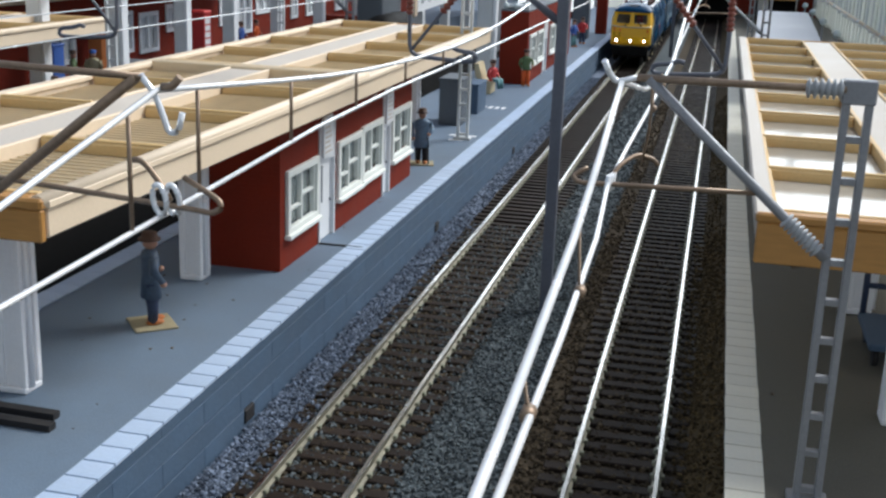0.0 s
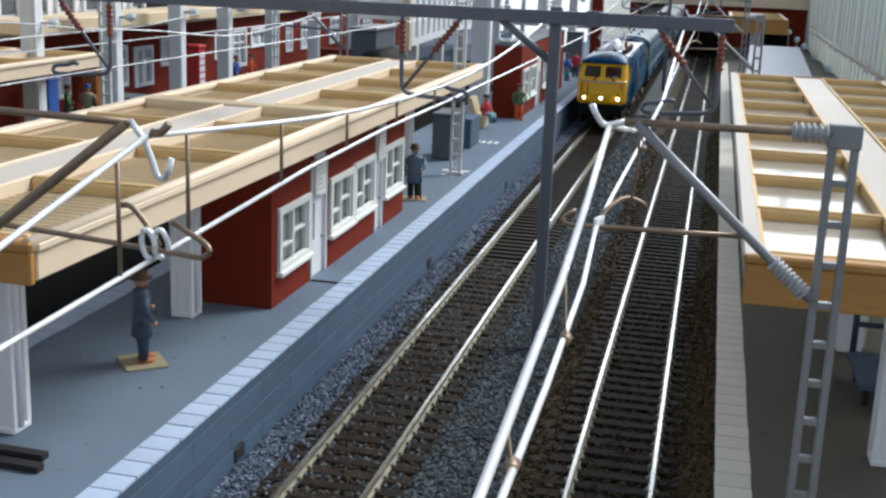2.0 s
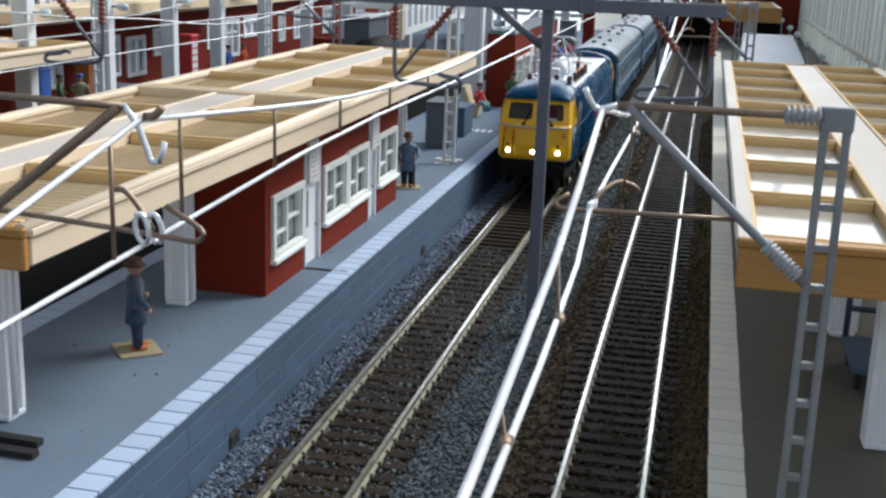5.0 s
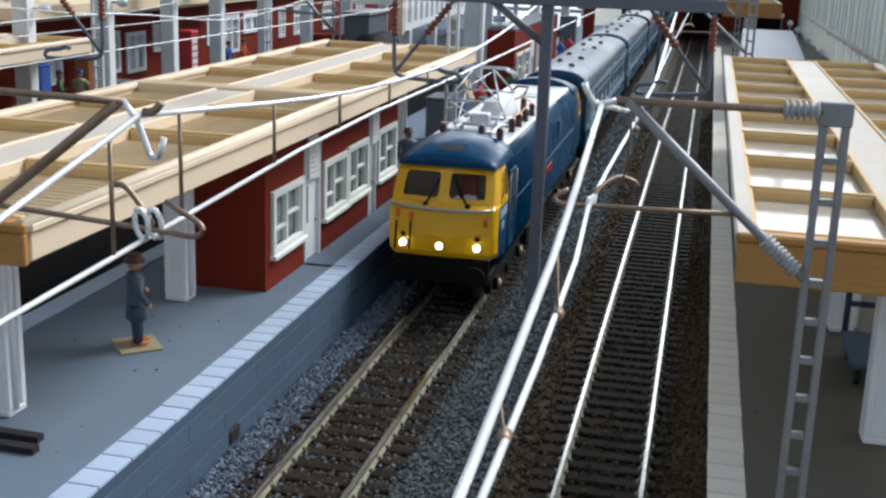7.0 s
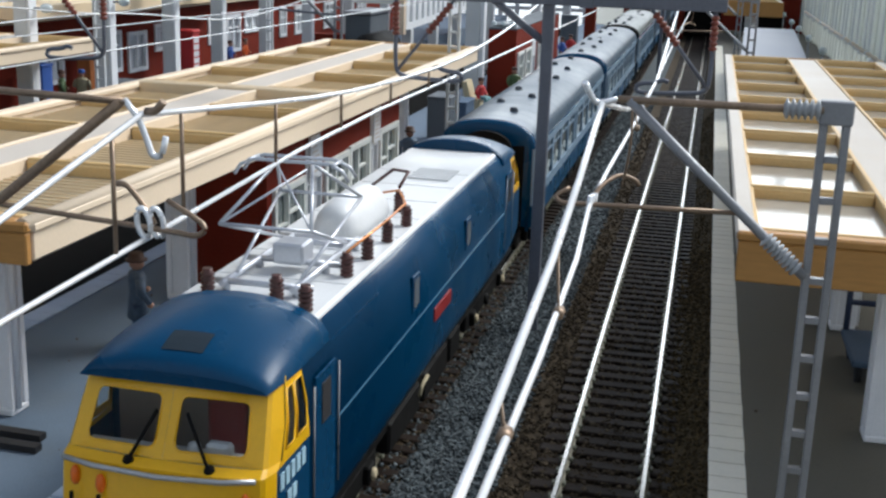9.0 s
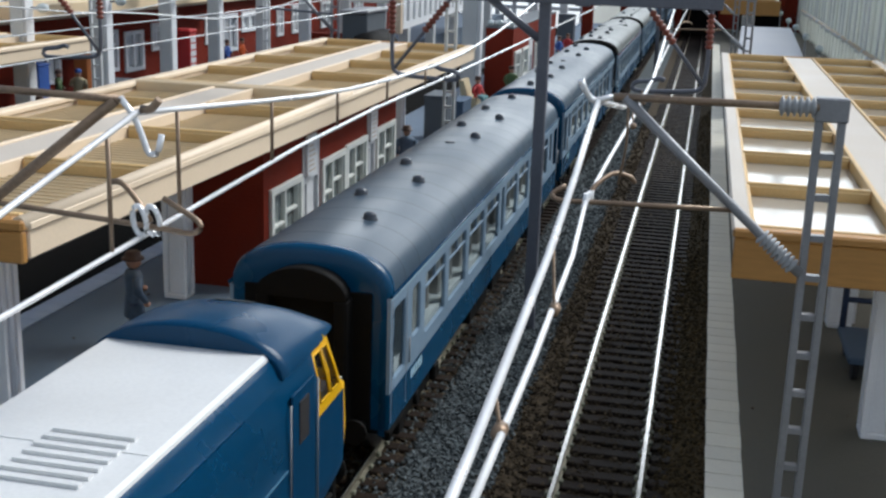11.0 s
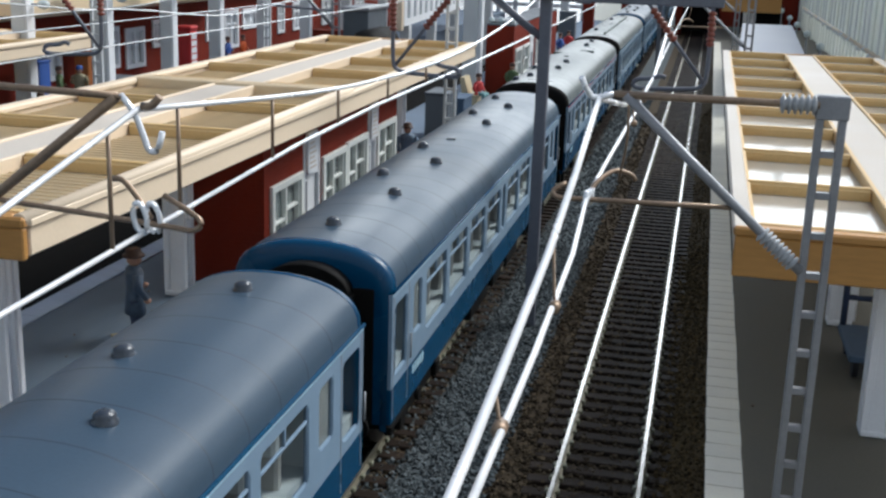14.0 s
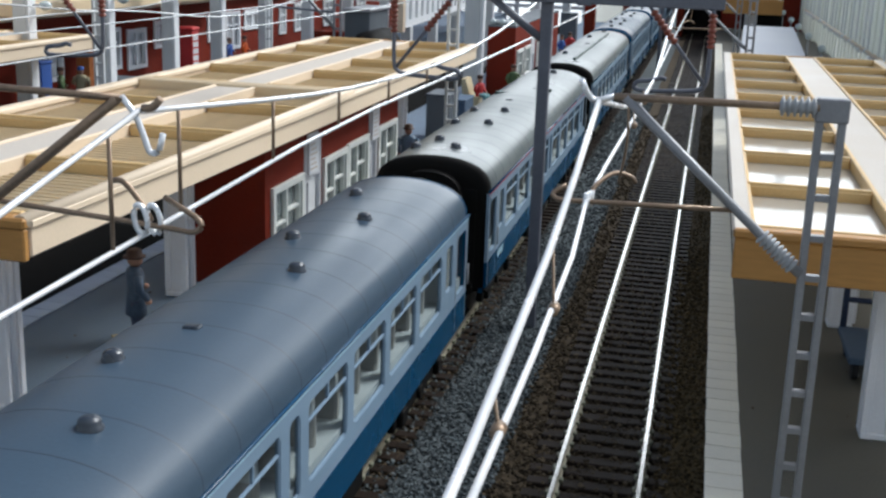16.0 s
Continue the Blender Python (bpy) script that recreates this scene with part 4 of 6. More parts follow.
# ---- the train ----
def bogie(parent, yc, wheels, half, name="bogie"):
    s = Shape()
    for sx in (-1, 1):
        s.box(sx * 12.6 - 0.9, sx * 12.6 + 0.9, yc - half, yc + half, 3.2, 8.2, c=0.4)
        for dy in wheels:
            s.box(sx * 13.9 - 0.9, sx * 13.9 + 0.9, yc + dy - 2.2, yc + dy + 2.2, 3.6, 7.6, c=0.4)
        s.lathe((sx * 13.6 - 0.8, yc, 5.0), (1, 0, 0), [(0, 1.7), (1.6, 1.7)], 10)
    s.box(-12, 12, yc - 4, yc + 4, 4, 9, c=0.4)
    b = part(name, s, M_BLACK, parent, "black bogie frame with axle boxes")
    for dy in wheels:
        w = Shape()
        for sx in (-1, 1):
            w.lathe((sx * 8.7 - 1.2, yc + dy, 6.6), (1, 0, 0), [(0, 4.0), (0.01, 6.6), (2.3, 6.6), (2.4, 4.0)], 22)
        w.tube([(-9, yc + dy, 6.6), (9, yc + dy, 6.6)], 0.9, 8)
        part("wheelset", w, M_WHEEL, b)

def locomotive():
    L, W = 229.0, 16.8
    lo = thing("electric_locomotive", 0, 0, 0, "blue electric locomotive with yellow cab fronts and pale roof", "locomotive")
    prof = [(14.8, 12.0), (16.4, 15.5), (W, 19.0), (W, 33.0), (16.5, 39.0), (15.5, 43.2), (14.0, 46.0), (13.0, 46.7)]
    ring = lambda y: [(x, y, z) for x, z in prof] + [(-x, y, z) for x, z in reversed(prof)]
    body = Shape().loft([ring(19.4), ring(L - 19.4)], 0, True)
    part("body_shell", body, M_LOCOBLUE, lo)
    part("underframe", Shape().box(-14.5, 14.5, 4, L - 4, 9.5, 12.1, c=0.4), M_BLACK, lo)
    for y0, y1 in ((74, 100), (104, 128), (131, 143)):
        part("equipment_box", Shape().box(-15.2, 15.2, y0, y1, 4.5, 11.5, c=0.6), M_BLACK, lo)
    part("orange_pipe", Shape().tube([(15.4, 98, 8.5), (15.6, 100, 10.5), (15.6, 105, 10.8)], 0.5, 8), M_CARD, lo, "orange lifting bracket")
    # white roof well
    wl = Shape().loft([[(px, y, pz) for px, pz in ((-13.5, 46.0), (-13.2, 46.9), (-12.6, 47.3), (12.6, 47.3), (13.2, 46.9), (13.5, 46.0))] for y in (31.5, 198)], 0, False)
    well = part("roof_panel", wl, M_LOCOROOF, lo, "pale grey flat roof panel with seams")
    for y in range(52, 176, 18):
        part("seam", Shape().box(-12.3, 12.3, y, y + 0.35, 47.2, 47.42), M_LOCOROOF, well)
    gr = Shape()
    for y in np.arange(150, 164, 2.2):
        gr.box(-2, 9, float(y), float(y) + 1.0, 47.2, 47.8)
    part("roof_louvre", gr, M_LOCOROOF, lo)
    # cab at each end, mirrored for the far end
    for end in (0, 1):
        Y = (lambda y: y) if end == 0 else (lambda y: L - y)
        face = [(14.8, 17.4, 2.0), (15.7, 19.0, 1.2), (16.0, 24, 0.6), (15.9, 32.5, 1.4), (15.7, 33.4, 2.9), (15.2, 38, 5.2), (14.5, 44.4, 8.4)]
        inner = [(16.4, 15.5), (16.8, 19.0), (16.8, 24), (16.8, 32.5), (16.78, 33.4), (16.55, 38), (15.2, 44.4)]
        s = Shape()
        cols = 10
        rows = []
        for (w, z, y), (wi, zi) in zip(face, inner):
            r = []
            r.append((-wi, Y(19.6), zi)); r.append((-(wi - 0.35), Y(y + 4.5), z)); r.append((-(w + 0.0), Y(y + 1.7), z))
            for c in range(cols + 1):
                u = -1 + 2 * c / cols
                r.append((u * w * 0.965, Y(y + 1.0 * abs(u) ** 3), z))
            r.append((w + 0.0, Y(y + 1.7), z)); r.append((wi - 0.2, Y(y + 4.5), z)); r.append((wi, Y(19.6), zi))
            rows.append(r)
        n = len(rows[0])
        for a in range(len(rows) - 1):
            for j in range(n - 1):
                x0 = rows[a][j][0]; x1 = rows[a][j + 1][0]
                zc = rows[a][j][2]
                win = zc >= 33.3 and (2 < j < n - 4 or j < 1 or j >= n - 2)
                blue = zc < 32.4 and (j < 1 or j >= n - 2)
                if not win:
                    s.quad([rows[a][j], rows[a][j + 1], rows[a + 1][j + 1], rows[a + 1][j]], 1 if blue else 0, True)
        cab = part("cab_front", s, [M_YELLOW, M_LOCOBLUE], lo, "yellow cab front with two windscreens")
        part("cab_desk", Shape().box(-14.5, 14.5, min(Y(4.5), Y(9)), max(Y(4.5), Y(9)), 16, 33.2, c=0.5), M_CABGREY, cab, "pale grey driving desk")
        part("cab_seat", Shape().box(2.5, 8.5, min(Y(13), Y(15.4)), max(Y(13), Y(15.4)), 22, 41, c=0.7).box(2.5, 8.5, min(Y(10), Y(13)), max(Y(10), Y(13)), 22, 30, c=0.5), M_CABRED, cab, "dull red driver's seat")
        part("cab_control", Shape().box(5.5, 9.5, min(Y(5.5), Y(7.5)), max(Y(5.5), Y(7.5)), 33, 35.6, c=0.5).ball((3.6, Y(6.2), 34.2), 1.2, 8), M_CABGREY, cab)
        part("cab_floor", Shape().box(-15, 15, min(Y(9), Y(18.6)), max(Y(9), Y(18.6)), 16, 23, c=0.2), M_DARK, cab)
        part("cab_bulkhead", Shape().box(-15, 15, min(Y(18.6), Y(19.3)), max(Y(18.6), Y(19.3)), 16, 45), M_CABIN, cab)
        for sx in (-1, 1):
            def p(u, v):
                y = 2.9 + v * 5.5
                x = sx * (0.02 + u * (15.14 - 1.12 * v))
                return (x, Y(y + 1.0 * u ** 3), 33.4 + v * 11.0)
            fr = Shape()
            rim = [(0, 0), (1, 0), (1, 1), (0, 1)]
            hole = []
            for cu, cv, a0 in ((0.175, 0.225, 180), (0.765, 0.225, 270), (0.765, 0.675, 0), (0.175, 0.675, 90)):
                for da in (0, 30, 60, 90):
                    a = radians(a0 + da)
                    hole.append((cu + 0.075 * math.cos(a), cv + 0.1 * math.sin(a)))
            for i in range(4):
                j = (i + 1) % 4
                fr.quad([p(*rim[i]), p(*rim[j]), p(*hole[(j * 4) % 16]), p(*hole[i * 4 + 3])])
                fr.quad([p(*rim[i])] + [p(*hole[i * 4 + q]) for q in (3, 2, 1, 0)])
            part("windscreen_frame", fr, M_YELLOW, cab)
            gl = Shape(); gl.quad([(x, y + (0.35 if end == 0 else -0.35), z) for x, y, z in (p(*h) for h in hole)])
            part("windscreen", gl, M_CABGLASS, cab)
            rub = Shape().tube([p(*h) for h in hole + hole[:1]], 0.16, 6)
            part("windscreen_rubber", rub, M_YELLOW, cab)
            b0, b1 = p(0.33 if sx < 0 else 0.50, -0.04), p(0.12 if sx < 0 else 0.2, 0.6)
            off = -0.7 if end == 0 else 0.7
            part("wiper", Shape().tube([(b0[0], b0[1] + off, b0[2]), (b1[0], b1[1] + off, b1[2])], 0.28, 6).ball((b0[0], b0[1] + off * 0.6, b0[2]), 0.9, 8), M_BLACK, cab)
            # side of the cab above the waist: yellow frame round two panes
            def q(y, z):
                v = (z - 33.4) / 11.0
                lead = 2.9 + 5.5 * v + 4.5
                x = 16.78 - 0.25 * min(1, v / 0.42) - 1.35 * max(0, v - 0.42) / 0.58
                return (sx * x, Y(lead + (19.6 - lead) * y), z)
            sf = Shape()
            zb, zt = 34.6, 42.6
            for ya, yb, za, zc2 in ((0, 1, 33.4, zb), (0, 1, zt, 44.4), (0, 0.09, zb, zt), (0.40, 0.50, zb, zt), (0.9, 1, zb, zt)):
                zs_ = [za, (za + zc2) / 2, zc2]
                for z_a, z_b in zip(zs_, zs_[1:]):
                    sf.quad([q(ya, z_a), q(yb, z_a), q(yb, z_b), q(ya, z_b)])
            side = part("side_frame", sf, M_YELLOW, cab)
            for ya, yb in ((0.09, 0.40), (0.50, 0.9)):
                ring = [q(ya, zb), q(yb, zb), q(yb, 38.4), q(yb, zt), q(ya, zt), q(ya, 38.4)]
                gp = Shape()
                gp.quad([(x_ - sx * 0.25, y_, z_) for x_, y_, z_ in (ring[0], ring[1], ring[2], ring[5])])
                gp.quad([(x_ - sx * 0.25, y_, z_) for x_, y_, z_ in (ring[5], ring[2], ring[3], ring[4])])
                part("side_window", gp, M_CABGLASS, side)
                part("window_bead", Shape().tube(ring + ring[:1], 0.2, 6), M_YELLOW, side)
            for mx, mz in (((-13.2, 29.9), (-8.9, 29.3)) if sx < 0 else ((13.4, 29.0),)):
                part("marker_lamp", Shape().ball((mx, Y(1.0 + 0.5 * (abs(mx) > 12)), mz), 1.0, 12, sq=(0.72, 0.8, 1.55)), M_ORANGE, cab, "orange tail lamp")
                if sx < 0:
                    part("handrail", Shape().tube([(mx, Y(0.2), 27.8), (mx - 0.3, Y(0.2), 19.4)], 0.32, 6), M_BLACK, cab)
            part("lamp_rim", Shape().lathe((sx * 11.2, Y(1.9), 21.2), (0, -1 if end == 0 else 1, 0), [(0, 1.45), (0.9, 1.45), (1.1, 1.1)], 14), M_YELLOW, cab)
            part("headlamp", Shape().ball((sx * 11.2, Y(0.4), 21.2), 1.05, 12), M_LAMP if end == 0 else M_BOXGREY, cab, "glowing round headlamp")
            part("lamp_bracket", Shape().ball((sx * 11.2, Y(0.8), 23.8), 0.85, 8), M_BLACK, cab)
            part("bracket_plate", Shape().box(sx * 11.2 - 0.9, sx * 11.2 + 0.9, min(Y(0.6), Y(1.6)), max(Y(0.6), Y(1.6)), 22.6, 25.6, c=0.25), M_YELLOW, cab)
            bf = Shape().lathe((sx * 11.4, Y(3), 13.0), (0, -1 if end == 0 else 1, 0), [(0, 1.4), (5, 1.4), (5.1, 3.2), (6.0, 3.2)], 14)
            part("buffer", bf, M_BLACK, lo)
        part("lamp_rim", Shape().lathe((0, Y(0.8), 21.2), (0, -1 if end == 0 else 1, 0), [(0, 1.45), (0.9, 1.45), (1.1, 1.1)], 14), M_YELLOW, cab)
        part("headlamp", Shape().ball((0, Y(-0.25), 21.2), 1.05, 12), M_LAMP if end == 0 else M_BOXGREY, cab, "glowing round headlamp")
        part("waist_rail", Shape().tube([(-15.2, Y(1.7), 32.5), (-10, Y(0.9), 32.1), (0, Y(0.5), 31.8), (10, Y(0.9), 32.1), (14.9, Y(1.7), 32.5)], 0.42, 8), M_HANDRAIL, cab, "grey waist rail")
        part("buffer_beam", Shape().box(-14.5, 14.5, min(Y(2.5), Y(5)), max(Y(2.5), Y(5)), 9.0, 16.8, c=0.4), M_BLACK, lo)
        part("coupling", Shape().box(-1.2, 1.2, min(Y(-3), Y(6)), max(Y(-3), Y(6)), 6.5, 8.2, c=0.3), M_BLACK, lo)
        # rounded blue cab roof
        rings = []
        for i in range(9):
            t = i / 8
            y = 6.6 + t * 26.0
            w = 14.9 + (0.9 * min(1, t * 3)) - 0.2
            h = 6.7 * math.sqrt(max(0.0, 1 - (1 - min(1, (t + 0.03) / 0.85)) ** 2)) + 0.15
            rings.append([(w * math.sin(a), Y(y), 43.6 + h * math.cos(a) ** 0.95 if abs(a) < 1.56 else 43.6) for a in np.linspace(-math.pi / 2, math.pi / 2, 17)])
        dome = Shape().loft(rings, 0, True, True, False)
        if end == 1:
            dome.f = [f[::-1] for f in dome.f]
        part("cab_roof", dome, M_LOCOBLUE, lo, "rounded dark blue cab roof")
        hatch = Shape()
        grid_ = [[(x, Y(y), z + 0.12) for x in (-3.2, -1.0, 1.2, 3.4) for z in [43.75 + 6.7 * math.sqrt(1 - (1 - min(1, ((y - 6.6) / 26 + 0.03) / 0.85)) ** 2) * (1 - (x / 15.3) ** 2) ** 0.475]] for y in (10.0, 11.6, 13.2, 14.8)]
        for ra, rb_ in zip(grid_, grid_[1:]):
            for c in range(3):
                hatch.quad([ra[c], ra[c + 1], rb_[c + 1], rb_[c]], 0, True)
        part("roof_hatch", hatch, M_DARKBLUE, lo, "dark recessed roof hatch")
    # sides: doors, handrails, grilles, plates
    for sx in (-1, 1):
        for y0 in (22.0, L - 32.0):
            d = part("cab_door", Shape().box(sx * 16.75 - 0.2, sx * 16.75 + 0.2, y0, y0 + 10, 16.5, 41, c=0.1), M_LOCOBLUE, lo)
            part("door_window", Shape().box(sx * 16.9 - 0.2, sx * 16.9 + 0.2, y0 + 2.8, y0 + 7.2, 32.0, 39.0, c=0.1), M_DARK, d)
            for yy_ in (y0 - 1.2, y0 + 11.2):
                part("handrail", Shape().tube([(sx * 17.1, yy_, 18.5), (sx * 17.1, yy_, 40)], 0.17, 6), M_HANDRAIL, d)
        for y0 in (86.0, 140.0):
            f = part("side_window", Shape().box(sx * 16.7 - 0.35, sx * 16.7 + 0.35, y0 - 3, y0 + 3, 32.5, 40.5, c=0.25), M_LOCOBLUE, lo)
            part("pane", Shape().box(sx * 16.9 - 0.25, sx * 16.9 + 0.25, y0 - 2, y0 + 2, 33.6, 39.4), M_BOXGREY, f)
        part("waist_strip", Shape().box(sx * 16.7 - 0.3, sx * 16.7 + 0.3, 34, 195, 29.7, 29.95), M_LINEBLUE, lo)
        part("gutter", Shape().box(sx * 15.2 - 0.35, sx * 15.2 + 0.35, 34, 62, 42.9, 43.3), M_LOCOBLUE, lo)
        part("gutter", Shape().box(sx * 15.2 - 0.35, sx * 15.2 + 0.35, 160, 182, 42.9, 43.3), M_LOCOBLUE, lo)
        part("nameplate", Shape().box(sx * 16.9 - 0.25, sx * 16.9 + 0.25, 104, 121, 24.2, 27.4, c=0.1), M_PLATE, lo, "red nameplate")
        num = Shape()
        for k in range(5):
            num.box(sx * 16.85 - 0.1, sx * 16.85 + 0.1, 6.5 + k * 2.3, 8.0 + k * 2.3, 29.0, 31.6)
        for k in range(2):
            num.box(sx * 16.85 - 0.1, sx * 16.85 + 0.1, 9.5 + k * 2.2, 11.1 + k * 2.2, 25.4, 27.6)
        part("number_bars", num, M_PALELINE, lo)
    for yc in (42, L - 42):
        bogie(lo, yc, (-21, 21), 28)
        for dy in (-21, 21):
            for sx in (-1, 1):
                part("axle_box_cover", Shape().lathe((sx * 14.7, yc + dy, 5.6), (sx, 0, 0), [(0, 1.3), (0.6, 1.3), (0.9, 0.7)], 10), M_STONE, lo, "buff axle box cover")
    # roof gear
    def ins(x, y, h=5.0):
        prof = [(0, 0.85)]
        for k in range(5):
            z = 0.4 + k * (h - 1) / 5
            prof += [(z, 0.9), (z + 0.25, 1.3), (z + 0.5, 1.3), (z + 0.75, 0.9)]
        prof += [(h, 0.9)]
        part("roof_insulator", Shape().lathe((x, y, 46.9), (0, 0, 1), prof, 12), M_BROWN, lo, "dark brown ribbed insulator")
    for x, y in ((10.6, 35), (4.0, 39), (-8.6, 39), (10.8, 57), (10.9, 70), (11.0, 84), (11.1, 99), (6.0, 112)):
        ins(x, y)
    part("busbar", Shape().tube([(10.8, 57, 52.0), (11.0, 84, 52.0), (10.6, 100, 52.1), (6.0, 112, 52.3), (1.5, 114, 51.0)], 0.26, 8), M_COPPER, lo, "copper busbar")
    part("cable", Shape().tube([(6, 112, 53), (6.5, 118, 55.5), (2, 121, 55.2), (-3, 119, 51), (-4, 117, 47.2)], 0.4, 8), M_BROWN, lo)
    hs = Shape().loft([[(-0.6 + 5.6 * math.cos(a) * k_, y, 47.2 + 7.4 * math.sin(a) * k_) for a in np.linspace(0, math.pi, 11)] for y, k_ in ((83, 0.55), (84, 0.8), (86.5, 0.95), (90, 1.0), (105, 1.0), (110, 0.86), (113, 0.55))])
    part("roof_housing", hs, M_LOCOROOF, lo, "cream roof housing")
    r = 0.5
    base = Shape()
    for sx in (-6.5, 6.5):
        base.tube([(sx, 40, 49), (sx, 78, 49)], 0.6, 8)
    for y in (42, 58, 76):
        base.tube([(-9.5, y, 49), (9.5, y, 49)], 0.6, 8)
        for sx in (-6.5, 6.5):
            base.tube([(sx, y, 47), (sx, y, 49)], 0.8, 8)
    base.box(-3, 3, 55, 61, 49, 53, c=0.4)
    pan = part("pantograph", base, M_PANTO, lo, "silver pantograph half raised")
    for sx in (-1, 1):
        part("arm", Shape().tube([(sx * 6.0, 72, 49.6), (sx * 8.4, 44, 58.6)], 0.34, 8), M_PANTO, pan)
        part("arm", Shape().tube([(sx * 8.4, 44, 58.6), (sx * 3.4, 59, 67.4)], 0.34, 8), M_PANTO, pan)
        part("arm", Shape().tube([(sx * 8.4, 74, 58.6), (sx * 3.4, 59, 67.4)], 0.34, 8), M_PANTO, pan)
        part("arm", Shape().tube([(sx * 6.0, 46, 49.6), (sx * 8.4, 74, 58.6)], 0.34, 8), M_PANTO, pan)
    part("arm", Shape().tube([(-8.4, 44, 58.6), (8.4, 44, 58.6)], 0.34, 8), M_PANTO, pan)
    part("arm", Shape().tube([(-8.4, 74, 58.6), (8.4, 74, 58.6)], 0.34, 8), M_PANTO, pan)
    part("arm", Shape().tube([(-8.4, 44, 58.6), (2.8, 58, 66.6)], 0.22, 6), M_PANTO, pan)
    part("arm", Shape().tube([(8.4, 44, 58.6), (-2.8, 58, 66.6)], 0.22, 6), M_PANTO, pan)
    part("arm", Shape().tube([(-6.0, 70, 49.6), (6.0, 70, 49.6)], 0.6, 8), M_PANTO, pan)
    head = Shape()
    for y in (57, 61.5):
        head.tube([(-11.0, y, 65.0), (-9.8, y, 66.8), (-7, y, 68.0), (7, y, 68.0), (9.8, y, 66.8), (11.0, y, 65.0)], 0.34, 8)
    for x in (-8, 8):
        head.tube([(x, 56.5, 67.8), (x, 62, 67.8)], 0.35, 6)
    part("collector_head", head, M_PANTO, pan)
    return lo

def coach(black_end, vents, roof_mat=M_ROOF_GREY, line_mat=M_PALELINE, fittings=()):
    L, W = 258.0, 16.8
    co = thing("passenger_coach", 0, 0, 0, "blue and pale grey passenger coach with slate roof" + (", black end" if black_end else ""), "railway coach", "coaches of the train")
    M_END = M_BLACK if black_end else M_BLUE
    z0, zs, zw0, zw1, zc = 12.0, 19.5, 22.9, 36.8, 39.4
    # window openings along the side: start, end, bottom
    holes = [(2.6, 12.6, 21.6), (17.8, 25.2, 25.6)]
    y = 29.5
    for k in range(9):
        wide = 4.8 if k == 4 else 20.4
        holes.append((y, y + wide, zw0)); y += wide + 3.8
    holes += [(L - 25.2, L - 17.8, 25.6), (L - 12.6, L - 2.6, 21.6)]
    for sx in (-1, 1):
        a, b = sorted((sx * W, sx * (W - 0.9)))
        low = Shape().box(a, b, 0.5, L - 0.5, z0, zs)
        low.box(*sorted((sx * (W - 0.9), sx * (W - 2.2))), 0.5, L - 0.5, z0 - 1.6, z0 + 0.6)
        side = part("lower_side", low, M_BLUE, co)
        up = Shape()
        up.box(a, b, 0.5, L - 0.5, zw1, zc)
        yy = 0.5
        for h0, h1, hb in holes:
            up.box(a, b, yy, h0, zs, zw1)
            up.box(a, b, h0, h1, zs, hb)
            yy = h1
        up.box(a, b, yy, L - 0.5, zs, zw1)
        # rounded corners of the openings
        for h0, h1, hb in holes:
            for cy, cz, dy, dz in ((h0, hb, 1, 1), (h1, hb, -1, 1), (h0, zw1, 1, -1), (h1, zw1, -1, -1)):
                r_ = 1.7
                for xo in (W - 0.02, W - 0.5):
                    arc_ = [(sx * xo, cy + dy * r_ * (1 - math.sin(g)), cz + dz * r_ * (1 - math.cos(g))) for g in np.linspace(0, math.pi / 2, 6)]
                    up.quad([(sx * xo, cy, cz)] + arc_)
        band = part("window_band", up, M_COACH_GREY, co, "pale blue-grey window band")
        ln = Shape()
        for z in (zc - 0.2,):
            ln.box(*sorted((sx * (W + 0.07), sx * (W - 0.3))), 0.6, L - 0.6, z - 0.22, z + 0.22)
        part("lining", ln, line_mat, band)
        for h0, h1, hb in holes:
            fr = Shape()
            x0, x1 = sorted((sx * (W - 0.12), sx * (W - 0.64)))
            t = 0.35
            fr.box(x0, x1, h0, h0 + t, hb, zw1, c=0.1); fr.box(x0, x1, h1 - t, h1, hb, zw1, c=0.1)
            fr.box(x0, x1, h0 + t, h1 - t, hb, hb + t, c=0.1); fr.box(x0, x1, h0 + t, h1 - t, zw1 - t, zw1, c=0.1)
            if h1 - h0 > 15:
                zt = zw1 - 3.6
                fr.box(x0, x1, h0 + t, h1 - t, zt, zt + 0.5, c=0.08)
                fr.box(x0, x1, (h0 + h1) / 2 - 0.3, (h0 + h1) / 2 + 0.3, zt + 0.5, zw1 - t, c=0.08)
            w = part("window", fr, M_COACH_GREY, co)
            part("pane", Shape().box(*sorted((sx * (W - 0.75), sx * (W - 0.65))), h0, h1, hb, zw1), M_WINGLASS if 6 < h1 - h0 < 8 else M_GLASS, w)
        # doors' outlines and handles
        for y0 in (1.6, L - 13.6):
            d = Shape()
            x0, x1 = sorted((sx * (W + 0.1), sx * (W - 0.2)))
            d.box(x0, x1, y0, y0 + 0.25, 13, 38.5); d.box(x0, x1, y0 + 11.8, y0 + 12.05, 13, 38.5)
            d.tube([(sx * (W + 0.4), y0 + 13.2, 21.5), (sx * (W + 0.4), y0 + 13.2, 27)], 0.22, 6)
            part("door_edge", d, M_HANDRAIL, co)
        nb = Shape()
        for k in range(5):
            nb.box(*sorted((sx * (W + 0.06), sx * (W - 0.2))), 18 + k * 2.1, 19.4 + k * 2.1, 16.6, 18.6)
        part("number_bars", nb, M_PALELINE, co)
